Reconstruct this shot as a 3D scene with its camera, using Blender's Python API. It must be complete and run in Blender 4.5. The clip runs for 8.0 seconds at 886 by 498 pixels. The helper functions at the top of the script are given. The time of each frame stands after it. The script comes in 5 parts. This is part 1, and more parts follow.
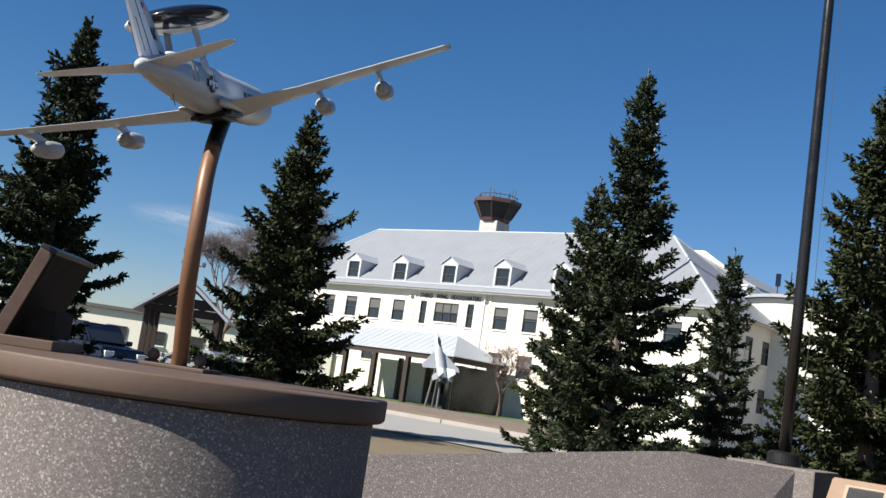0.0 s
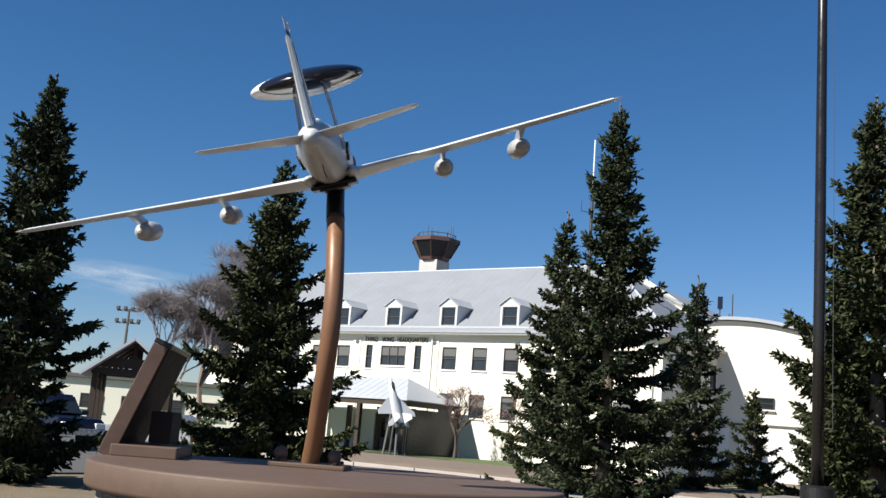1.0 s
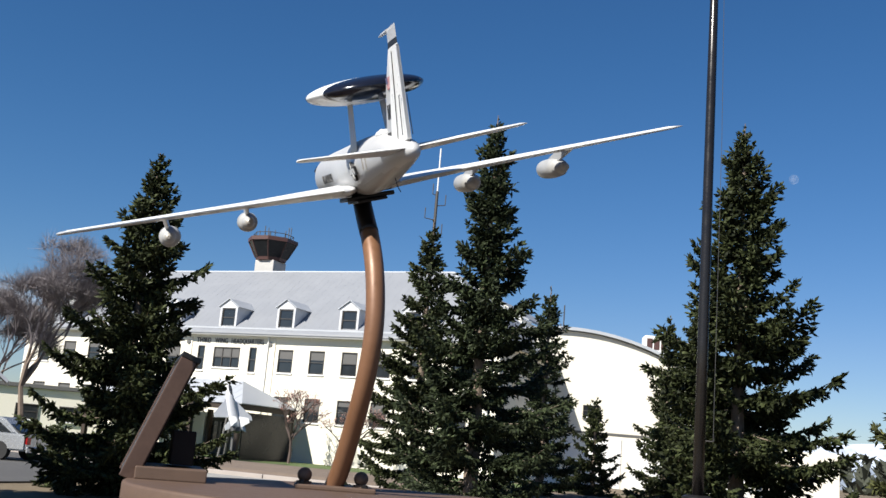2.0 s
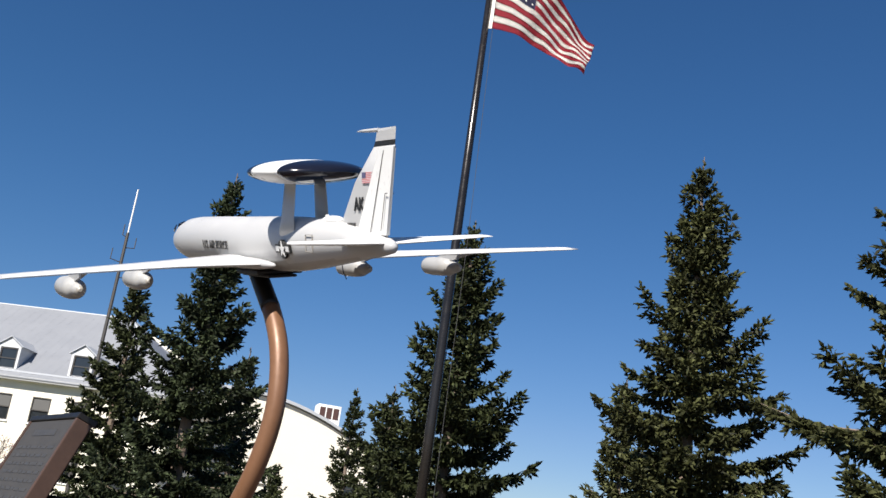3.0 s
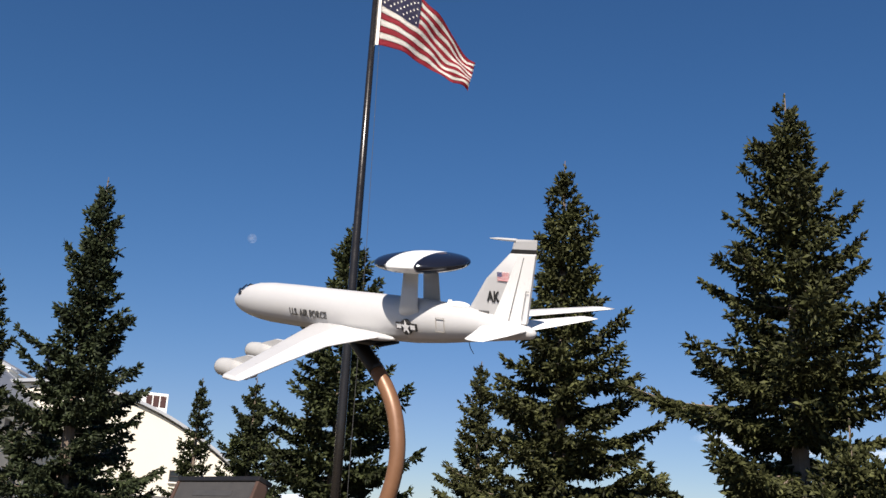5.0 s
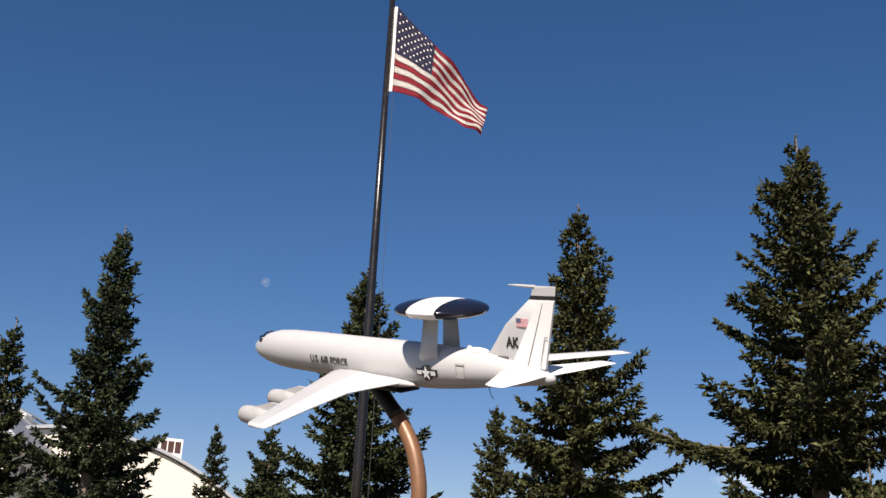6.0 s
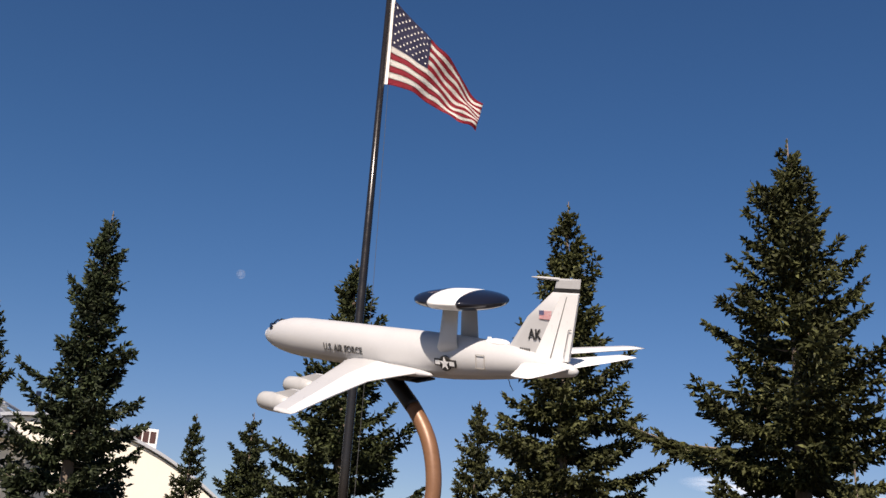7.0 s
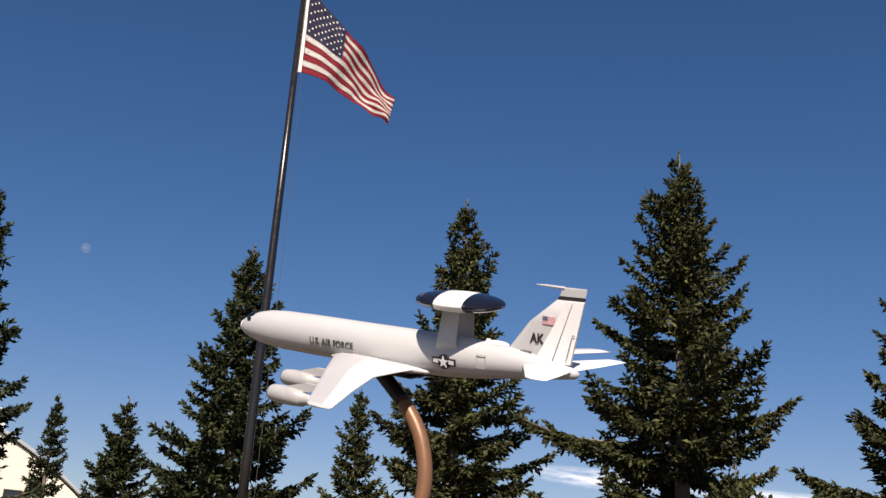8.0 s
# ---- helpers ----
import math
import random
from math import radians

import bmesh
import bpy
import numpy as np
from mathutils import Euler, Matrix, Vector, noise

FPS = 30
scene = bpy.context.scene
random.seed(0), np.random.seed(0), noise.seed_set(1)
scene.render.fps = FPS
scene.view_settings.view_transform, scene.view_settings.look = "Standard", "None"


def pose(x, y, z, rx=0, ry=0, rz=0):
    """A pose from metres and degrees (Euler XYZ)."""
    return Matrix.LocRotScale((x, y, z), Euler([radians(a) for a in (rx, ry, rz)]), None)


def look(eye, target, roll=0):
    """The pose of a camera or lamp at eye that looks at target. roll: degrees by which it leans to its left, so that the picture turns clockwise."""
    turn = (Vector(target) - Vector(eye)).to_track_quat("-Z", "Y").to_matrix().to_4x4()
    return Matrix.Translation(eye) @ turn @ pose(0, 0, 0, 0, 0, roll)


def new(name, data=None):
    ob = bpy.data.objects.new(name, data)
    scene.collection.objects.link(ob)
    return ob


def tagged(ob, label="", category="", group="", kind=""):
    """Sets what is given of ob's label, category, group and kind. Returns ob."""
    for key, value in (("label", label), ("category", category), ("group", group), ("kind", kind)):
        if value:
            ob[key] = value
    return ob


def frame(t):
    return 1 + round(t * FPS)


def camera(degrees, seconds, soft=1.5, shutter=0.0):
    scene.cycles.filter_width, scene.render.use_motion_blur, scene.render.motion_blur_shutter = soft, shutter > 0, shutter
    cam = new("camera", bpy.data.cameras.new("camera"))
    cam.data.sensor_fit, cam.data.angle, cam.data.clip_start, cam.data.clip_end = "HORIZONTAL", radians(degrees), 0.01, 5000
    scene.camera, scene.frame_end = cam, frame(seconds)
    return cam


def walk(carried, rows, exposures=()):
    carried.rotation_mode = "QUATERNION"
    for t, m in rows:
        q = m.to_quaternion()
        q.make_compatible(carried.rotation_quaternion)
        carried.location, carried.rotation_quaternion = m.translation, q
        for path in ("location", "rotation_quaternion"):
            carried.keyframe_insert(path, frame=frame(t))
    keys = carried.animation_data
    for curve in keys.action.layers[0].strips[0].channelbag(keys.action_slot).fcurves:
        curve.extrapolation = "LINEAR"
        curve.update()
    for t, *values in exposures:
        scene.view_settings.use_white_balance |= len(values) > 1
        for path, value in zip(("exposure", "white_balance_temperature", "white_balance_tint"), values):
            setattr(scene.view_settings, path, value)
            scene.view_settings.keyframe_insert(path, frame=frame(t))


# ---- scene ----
cam = camera(47.3, 8.0)

PATH = [
    (0, (2.786, -7.641, 1.412), (2.553, -5.673, 1.679), 8.4),
    (0.5, (1.935, -7.443, 1.512), (1.83, -5.464, 1.783), 7.0),
    (1, (1.113, -7.157, 1.553), (1.028, -5.191, 1.91), 4.5),
    (1.2, (0.822, -7.053, 1.566), (0.754, -5.089, 1.938), 6.6),
    (2.3, (-0.778, -6.867, 1.557), (-0.307, -4.967, 1.966), 4.5),
    (2.5, (-1.073, -6.791, 1.563), (-0.449, -4.95, 2.035), 5.5),
    (3, (-1.92, -6.762, 1.51), (-1.069, -5.047, 2.088), 8.0),
    (3.5, (-2.788, -6.863, 1.534), (-1.807, -5.216, 2.104), 7.7),
    (4, (-3.462, -6.731, 1.576), (-2.374, -5.141, 2.111), 4.9),
    (4.5, (-4.168, -6.799, 1.599), (-2.997, -5.257, 2.103), 4.0),
    (5, (-4.545, -6.881, 1.648), (-3.351, -5.377, 2.207), 3.2),
    (5.2, (-4.629, -6.973, 1.647), (-3.476, -5.457, 2.259), 2.8),
    (6.5, (-4.697, -6.897, 1.644), (-3.531, -5.404, 2.287), 3.3),
    (7, (-4.916, -6.732, 1.582), (-3.723, -5.256, 2.215), 3.9),
    (7.5, (-5.308, -6.409, 1.602), (-4.019, -5.025, 2.252), 2.0),
    (8, (-6.021, -6.222, 1.516), (-4.619, -4.94, 2.142), 3.9),
]
walk(cam, [(t, look(eye, aim, roll)) for t, eye, aim, roll in PATH], [(0.0, 0.86, 6450, 8), (1.2, 0.86, 6450, 8), (2.5, 0.77, 6500, 10), (4.5, 0.74, 6750, 13), (6.5, 0.66, 7100, 17), (8.0, 0.60, 7200, 18)])


# ---------------------------------------------------------------- light
SUN_AZ, SUN_EL = radians(-142), radians(41)
to_sun = Vector((math.cos(SUN_AZ) * math.cos(SUN_EL), math.sin(SUN_AZ) * math.cos(SUN_EL), math.sin(SUN_EL)))
world = bpy.data.worlds.new("sky")
scene.world = world
world.use_nodes = True
wn = world.node_tree.nodes
sky = wn.new("ShaderNodeTexSky")
sky.sky_type = "NISHITA"
sky.sun_disc = False
sky.sun_elevation = SUN_EL
sky.sun_rotation = math.atan2(to_sun.x, to_sun.y)
sky.air_density, sky.dust_density, sky.ozone_density = 1.0, 0.0, 3.0
wn["Background"].inputs[1].default_value = 0.046
deep = wn.new("ShaderNodeHueSaturation")
deep.inputs["Saturation"].default_value = 1.15
world.node_tree.links.new(sky.outputs[0], deep.inputs["Color"])
# Deeper blue aloft, a paler haze where the sky is bright near the horizon.
grey = wn.new("ShaderNodeRGBToBW")
haze = wn.new("ShaderNodeMapRange")
haze.inputs[1].default_value, haze.inputs[2].default_value = 2.2, 6.0
tint = wn.new("ShaderNodeMix")
tint.data_type = "RGBA"
tint.inputs[6].default_value, tint.inputs[7].default_value = (0.65, 0.95, 1.18, 1), (0.86, 0.93, 1.16, 1)
air = wn.new("ShaderNodeVectorMath")
air.operation = "MULTIPLY"
world.node_tree.links.new(sky.outputs[0], grey.inputs[0])
world.node_tree.links.new(grey.outputs[0], haze.inputs[0])
world.node_tree.links.new(haze.outputs[0], tint.inputs[0])
world.node_tree.links.new(tint.outputs[2], air.inputs[1])
world.node_tree.links.new(deep.outputs[0], air.inputs[0])
world.node_tree.links.new(air.outputs[0], wn["Background"].inputs[0])
sun = new("sun", bpy.data.lights.new("sun", "SUN"))
sun.data.energy, sun.data.angle, sun.data.color = 5.0, radians(0.5), (1.0, 0.95, 0.87)
sun.matrix_world = look(to_sun * 60, (0, 0, 0))


# ---------------------------------------------------------------- materials
def material(name, colour, rough=0.6, metal=0.0, spread=0.15, scale=8.0, bump=0.0, bump_scale=None, fine=6.0, spec=0.5, island=0.0, pieces=0.0):
    """Two scales of colour variation, roughness variation and relief, in the object's own metres."""
    m = bpy.data.materials.new(name)
    m.use_nodes = True
    nt = m.node_tree
    b = nt.nodes["Principled BSDF"]
    b.inputs["Roughness"].default_value, b.inputs["Metallic"].default_value = rough, metal
    b.inputs["Specular IOR Level"].default_value = spec
    co = nt.nodes.new("ShaderNodeTexCoord").outputs["Object"]

    def noise_at(s, detail=4.0):
        n = nt.nodes.new("ShaderNodeTexNoise")
        n.inputs["Scale"].default_value, n.inputs["Detail"].default_value = s, detail
        nt.links.new(co, n.inputs["Vector"])
        return n.outputs["Fac"]

    def maths(op, a, bb):
        n = nt.nodes.new("ShaderNodeMath")
        n.operation = op
        for k, v in enumerate((a, bb)):
            if isinstance(v, (int, float)):
                n.inputs[k].default_value = v
            else:
                nt.links.new(v, n.inputs[k])
        return n.outputs[0]

    both = maths("ADD", maths("MULTIPLY", noise_at(scale), 0.5), maths("MULTIPLY", noise_at(scale * fine), 0.5))
    value = maths("ADD", maths("MULTIPLY", maths("SUBTRACT", both, 0.5), 4.0 * spread), 1.0)
    if island:
        g = nt.nodes.new("ShaderNodeNewGeometry")
        value = maths("MULTIPLY", value, maths("ADD", maths("MULTIPLY", g.outputs["Random Per Island"], 2 * island), 1 - island))
    if pieces:
        o = nt.nodes.new("ShaderNodeObjectInfo")
        value = maths("MULTIPLY", value, maths("ADD", maths("MULTIPLY", o.outputs["Random"], 2 * pieces), 1 - pieces))
    mix = nt.nodes.new("ShaderNodeVectorMath")
    mix.operation = "SCALE"
    mix.inputs[0].default_value = colour
    nt.links.new(value, mix.inputs["Scale"])
    nt.links.new(mix.outputs[0], b.inputs["Base Color"])
    nt.links.new(maths("ADD", maths("MULTIPLY", maths("SUBTRACT", both, 0.5), 0.5), rough), b.inputs["Roughness"])
    if bump:
        bn = nt.nodes.new("ShaderNodeBump")
        bn.inputs["Strength"].default_value, bn.inputs["Distance"].default_value = 1.0, bump
        nt.links.new(noise_at(bump_scale or scale * fine, 6.0), bn.inputs["Height"])
        nt.links.new(bn.outputs[0], b.inputs["Normal"])
    return m


def aggregate(name):
    """Exposed-aggregate concrete: pebbles of mixed greys and tans in a cement ground."""
    m = material(name, (0.19, 0.162, 0.148), 0.85, spread=0.2, scale=2.0, fine=20)
    nt = m.node_tree
    b = nt.nodes["Principled BSDF"]
    co = nt.nodes.new("ShaderNodeTexCoord").outputs["Object"]
    vor = nt.nodes.new("ShaderNodeTexVoronoi")
    vor.inputs["Scale"].default_value = 95.0
    vor.inputs["Randomness"].default_value = 1.0
    nt.links.new(co, vor.inputs["Vector"])
    grey = nt.nodes.new("ShaderNodeSeparateColor")
    nt.links.new(vor.outputs["Color"], grey.inputs[0])
    ramp = nt.nodes.new("ShaderNodeValToRGB")
    e = ramp.color_ramp.elements
    e[0].position, e[0].color = 0.0, (0.095, 0.078, 0.070, 1)
    e[1].position, e[1].color = 1.0, (0.42, 0.38, 0.345, 1)
    for p, c in ((0.5, (0.14, 0.117, 0.106, 1)), (0.84, (0.20, 0.168, 0.15, 1)), (0.95, (0.33, 0.29, 0.265, 1))):
        n = e.new(p)
        n.color = c
    nt.links.new(grey.outputs[0], ramp.inputs[0])
    old = b.inputs["Base Color"].links[0].from_socket
    mix = nt.nodes.new("ShaderNodeMix")
    mix.data_type = "RGBA"
    mix.inputs[0].default_value = 0.75
    nt.links.new(old, mix.inputs[6])
    nt.links.new(ramp.outputs[0], mix.inputs[7])
    nt.links.new(mix.outputs[2], b.inputs["Base Color"])
    bn = nt.nodes.new("ShaderNodeBump")
    bn.inputs["Strength"].default_value, bn.inputs["Distance"].default_value = 0.7, 0.005
    grit = nt.nodes.new("ShaderNodeTexNoise")
    grit.inputs["Scale"].default_value, grit.inputs["Detail"].default_value, grit.inputs["Roughness"].default_value = 60.0, 5.0, 0.7
    nt.links.new(co, grit.inputs["Vector"])
    nt.links.new(grit.outputs["Fac"], bn.inputs["Height"])
    # scattered larger pale stones
    big = nt.nodes.new("ShaderNodeTexVoronoi")
    big.inputs["Scale"].default_value = 26.0
    nt.links.new(co, big.inputs["Vector"])
    pick = nt.nodes.new("ShaderNodeSeparateColor")
    nt.links.new(big.outputs["Color"], pick.inputs[0])
    near = nt.nodes.new("ShaderNodeMath")
    near.operation = "LESS_THAN"
    nt.links.new(big.outputs["Distance"], near.inputs[0])
    near.inputs[1].default_value = 0.26
    rare = nt.nodes.new("ShaderNodeMath")
    rare.operation = "GREATER_THAN"
    nt.links.new(pick.outputs[1], rare.inputs[0])
    rare.inputs[1].default_value = 0.86
    stone = nt.nodes.new("ShaderNodeMath")
    stone.operation = "MULTIPLY"
    nt.links.new(near.outputs[0], stone.inputs[0])
    nt.links.new(rare.outputs[0], stone.inputs[1])
    mix2 = nt.nodes.new("ShaderNodeMix")
    mix2.data_type = "RGBA"
    nt.links.new(stone.outputs[0], mix2.inputs[0])
    nt.links.new(mix.outputs[2], mix2.inputs[6])
    mix2.inputs[7].default_value = (0.34, 0.31, 0.285, 1)
    nt.links.new(mix2.outputs[2], b.inputs["Base Color"])
    nt.links.new(bn.outputs[0], b.inputs["Normal"])
    return m


M_CONC = aggregate("aggregate_concrete")
M_CAP = material("brown_cap", (0.098, 0.060, 0.040), 0.62, spread=0.12, scale=3.0, bump=0.001, bump_scale=120)
M_BRONZE = material("pole_bronze", (0.185, 0.092, 0.048), 0.42, 0.15, spread=0.10, scale=5.0)
M_DARKM = material("dark_metal", (0.02, 0.018, 0.017), 0.4, 0.4, spread=0.15, scale=10)
M_FLAGPOLE = material("flagpole_metal", (0.016, 0.014, 0.013), 0.26, 0.2, spread=0.12, scale=6)
M_WHITE = material("model_white", (0.74, 0.74, 0.73), 0.33, spread=0.02, scale=4)
M_GREY = material("model_grey", (0.45, 0.45, 0.45), 0.36, spread=0.03, scale=5)
M_BELLY = material("model_belly", (0.36, 0.34, 0.31), 0.4, spread=0.08, scale=5)
M_UNDER = material("model_darker_grey", (0.37, 0.368, 0.36), 0.38, spread=0.18, scale=2.2, fine=5)
M_BLACK = material("gloss_black", (0.008, 0.009, 0.016), 0.12, spread=0.05, scale=6)
M_INK = material("marking_black", (0.015, 0.015, 0.015), 0.5, spread=0.05)
M_INKGREY = material("marking_grey", (0.065, 0.065, 0.065), 0.5, spread=0.05)
M_RED = material("marking_red", (0.55, 0.16, 0.17), 0.6, spread=0.08)
M_NAVY = material("marking_navy", (0.09, 0.09, 0.17), 0.6, spread=0.08)
M_FLAGW = material("flag_white", (0.72, 0.69, 0.64), 0.8, spread=0.07, scale=6)
M_FLAGR = material("flag_red", (0.30, 0.012, 0.028), 0.8, spread=0.08, scale=6)
M_FLAGB = material("flag_blue", (0.018, 0.018, 0.06), 0.8, spread=0.08, scale=6)
M_SLAB = material("plaque_back", (0.014, 0.010, 0.008), 0.75, spread=0.2, spec=0.2)
M_EDGE = material("plaque_edge", (0.085, 0.050, 0.036), 0.45, 0.2, spread=0.15)
M_JET = material("jet_grey", (0.50, 0.51, 0.53), 0.5, spread=0.08)
M_PLATE = material("plaque_face", (0.045, 0.043, 0.042), 0.65, 0.1, spread=0.2, scale=12)
M_PLATETXT = material("plaque_letters", (0.075, 0.072, 0.07), 0.5, 0.4, spread=0.1)
M_STUCCO = material("cream_stucco", (0.72, 0.68, 0.58), 0.85, spread=0.035, scale=0.5, fine=14, bump=0.004, bump_scale=14)
M_TRIM = material("white_trim", (0.78, 0.77, 0.74), 0.6, spread=0.04, scale=2)
M_ROOF = material("metal_roof", (0.235, 0.245, 0.265), 0.55, 0.1, spread=0.05, scale=0.7, fine=8)
M_ROOFLT = material("pale_roof", (0.40, 0.42, 0.45), 0.55, 0.1, spread=0.06, scale=0.8)
M_FRAME = material("window_frame", (0.045, 0.04, 0.036), 0.5, spread=0.1)
M_BLIND = material("window_blind", (0.10, 0.098, 0.095), 0.8, spread=0.12, scale=3)
M_BROWN = material("stained_timber", (0.035, 0.022, 0.014), 0.7, spread=0.25, scale=4)
M_REDBR = material("rust_panel", (0.066, 0.028, 0.024), 0.6, spread=0.2, scale=2)
M_BARK = material("spruce_bark", (0.17, 0.13, 0.10), 0.9, spread=0.3, scale=6, bump=0.01, bump_scale=30)
M_TWIG = material("bare_twig", (0.17, 0.15, 0.155), 0.85, spread=0.2, scale=3)
M_TWIG_DARK = material("orchard_twig", (0.085, 0.06, 0.052), 0.85, spread=0.2, scale=3)
M_BUD = material("bud", (0.33, 0.17, 0.14), 0.8, spread=0.2, scale=3)
M_ASPHALT = material("asphalt", (0.075, 0.073, 0.072), 0.9, spread=0.16, scale=0.6, fine=40, bump=0.004, bump_scale=120)
M_PAVE = material("pale_concrete", (0.28, 0.27, 0.25), 0.85, spread=0.12, scale=1.0, fine=25)
M_PLAZA = material("plaza_paving", (0.075, 0.066, 0.059), 0.9, spread=0.2, scale=1.2, fine=30, bump=0.003, bump_scale=90)
M_KERB = material("kerb_concrete", (0.33, 0.29, 0.26), 0.85, spread=0.15, scale=2.0, fine=15)
M_BLUECAR = material("dark_blue_paint", (0.012, 0.018, 0.04), 0.2, 0.2, spread=0.05)
M_SILVER = material("silver_paint", (0.42, 0.43, 0.44), 0.25, 0.5, spread=0.05)
M_RUBBER = material("rubber", (0.015, 0.015, 0.015), 0.8)
M_RED_LAMP = material("tail_lamp", (0.35, 0.01, 0.01), 0.2)
M_SNOW = material("mountain_snow", (0.40, 0.45, 0.53), 0.9, spread=0.45, scale=0.012, fine=5)
M_ROCK = material("mountain_rock", (0.16, 0.19, 0.24), 0.9, spread=0.3, scale=0.02, fine=5)
M_PALM = material("far_wood", (0.045, 0.05, 0.035), 0.9, spread=0.3, scale=0.3)


def glass_dark(name, tint=(0.02, 0.023, 0.026)):
    m = material(name, tint, 0.08, spread=0.2, scale=0.6)
    m.node_tree.nodes["Principled BSDF"].inputs["Specular IOR Level"].default_value = 0.7
    return m


M_GLASS = glass_dark("window_glass")
M_TINTED = material("tinted_glazing", (0.010, 0.011, 0.013), 0.22, spread=0.3, scale=1.5, spec=0.2)


def needles(name, a, b):
    """Spruce foliage: each tuft takes its own green between two; a little light comes through."""
    m = bpy.data.materials.new(name)
    m.use_nodes = True
    nt = m.node_tree
    p = nt.nodes["Principled BSDF"]
    g = nt.nodes.new("ShaderNodeNewGeometry")
    ramp = nt.nodes.new("ShaderNodeValToRGB")
    ramp.color_ramp.elements[0].color, ramp.color_ramp.elements[1].color = (*a, 1), (*b, 1)
    old = ramp.color_ramp.elements.new(0.45)
    old.color = (*[0.72 * p + 0.28 * q for p, q in zip(a, b)], 1)
    nt.links.new(g.outputs["Random Per Island"], ramp.inputs[0])
    co = nt.nodes.new("ShaderNodeTexCoord").outputs["Object"]
    n = nt.nodes.new("ShaderNodeTexNoise")
    n.inputs["Scale"].default_value = 1.6
    nt.links.new(co, n.inputs["Vector"])
    mul = nt.nodes.new("ShaderNodeMath")
    mul.operation = "MULTIPLY_ADD"
    nt.links.new(n.outputs["Fac"], mul.inputs[0])
    mul.inputs[1].default_value, mul.inputs[2].default_value = 2.4, -0.2
    sc = nt.nodes.new("ShaderNodeVectorMath")
    sc.operation = "SCALE"
    nt.links.new(ramp.outputs[0], sc.inputs[0])
    nt.links.new(mul.outputs[0], sc.inputs["Scale"])
    nt.links.new(sc.outputs[0], p.inputs["Base Color"])
    p.inputs["Roughness"].default_value = 0.6
    p.inputs["Specular IOR Level"].default_value = 0.12
    tr = nt.nodes.new("ShaderNodeBsdfTranslucent")
    nt.links.new(sc.outputs[0], tr.inputs[0])
    mx = nt.nodes.new("ShaderNodeMixShader")
    mx.inputs[0].default_value = 0.03
    nt.links.new(p.outputs[0], mx.inputs[1])
    nt.links.new(tr.outputs[0], mx.inputs[2])
    nt.links.new(mx.outputs[0], nt.nodes["Material Output"].inputs[0])
    return m


M_NEEDLE = needles("spruce_needles", (0.009, 0.012, 0.005), (0.057, 0.068, 0.027))
M_NEEDLE_BLUE = needles("spruce_needles_blue", (0.008, 0.012, 0.006), (0.050, 0.064, 0.030))
M_NEEDLE_OLIVE = needles("spruce_needles_olive", (0.011, 0.013, 0.005), (0.083, 0.088, 0.034))


# ---------------------------------------------------------------- mesh helpers
def finish(bm, name, mats, smooth=False):
    me = bpy.data.meshes.new(name)
    bmesh.ops.recalc_face_normals(bm, faces=bm.faces)
    bm.to_mesh(me)
    bm.free()
    for m in mats if isinstance(mats, (list, tuple)) else [mats]:
        me.materials.append(m)
    if smooth:
        me.polygons.foreach_set("use_smooth", [True] * len(me.polygons))
    return me


def part(name, bm, mats, parent, label="", smooth=False):
    ob = new(name, finish(bm, name, mats, smooth))
    ob.parent = parent
    if label:
        ob["label"] = label
    return ob


def thing(name, m, label, category, group="", kind=""):
    ob = new(name)
    ob.empty_display_size = 0.2
    ob.matrix_basis = m
    return tagged(ob, label, category, group, kind)


def single(name, bm, mats, m, label, category, group="", kind="", smooth=False):
    ob = new(name, finish(bm, name, mats, smooth))
    ob.matrix_basis = m
    return tagged(ob, label, category, group, kind)


def add_box(bm, lo, hi, bevel=0.0, mat=0, m=None):
    res = bmesh.ops.create_cube(bm, size=1.0)
    vs = res["verts"]
    for v in vs:
        v.co = Vector([lo[k] + (v.co[k] + 0.5) * (hi[k] - lo[k]) for k in range(3)])
    if bevel:
        edges = list({e for v in vs for e in v.link_edges})
        out = bmesh.ops.bevel(bm, geom=edges, offset=bevel, segments=2, affect="EDGES", profile=0.6)
        vs = list({v for f in out["faces"] for v in f.verts} | {v for v in vs if v.is_valid})
    faces = {f for v in vs for f in v.link_faces}
    for f in faces:
        f.material_index = mat
    if m is not None:
        bmesh.ops.transform(bm, matrix=m, verts=vs)
    return vs


def box(lo, hi, bevel=0.0, m=None):
    bm = bmesh.new()
    add_box(bm, lo, hi, bevel, 0, m)
    return bm


def loft(bm, rings, mat=0, cap=True):
    """Skins closed rings of equal length."""
    rows = [[bm.verts.new(p) for p in ring] for ring in rings]
    n = len(rows[0])
    for a, b in zip(rows, rows[1:]):
        for i in range(n):
            f = bm.faces.new((a[i], a[(i + 1) % n], b[(i + 1) % n], b[i]))
            f.material_index = mat
    if cap:
        for r in (rows[0], rows[-1]):
            f = bm.faces.new(r)
            f.material_index = mat
    return rows


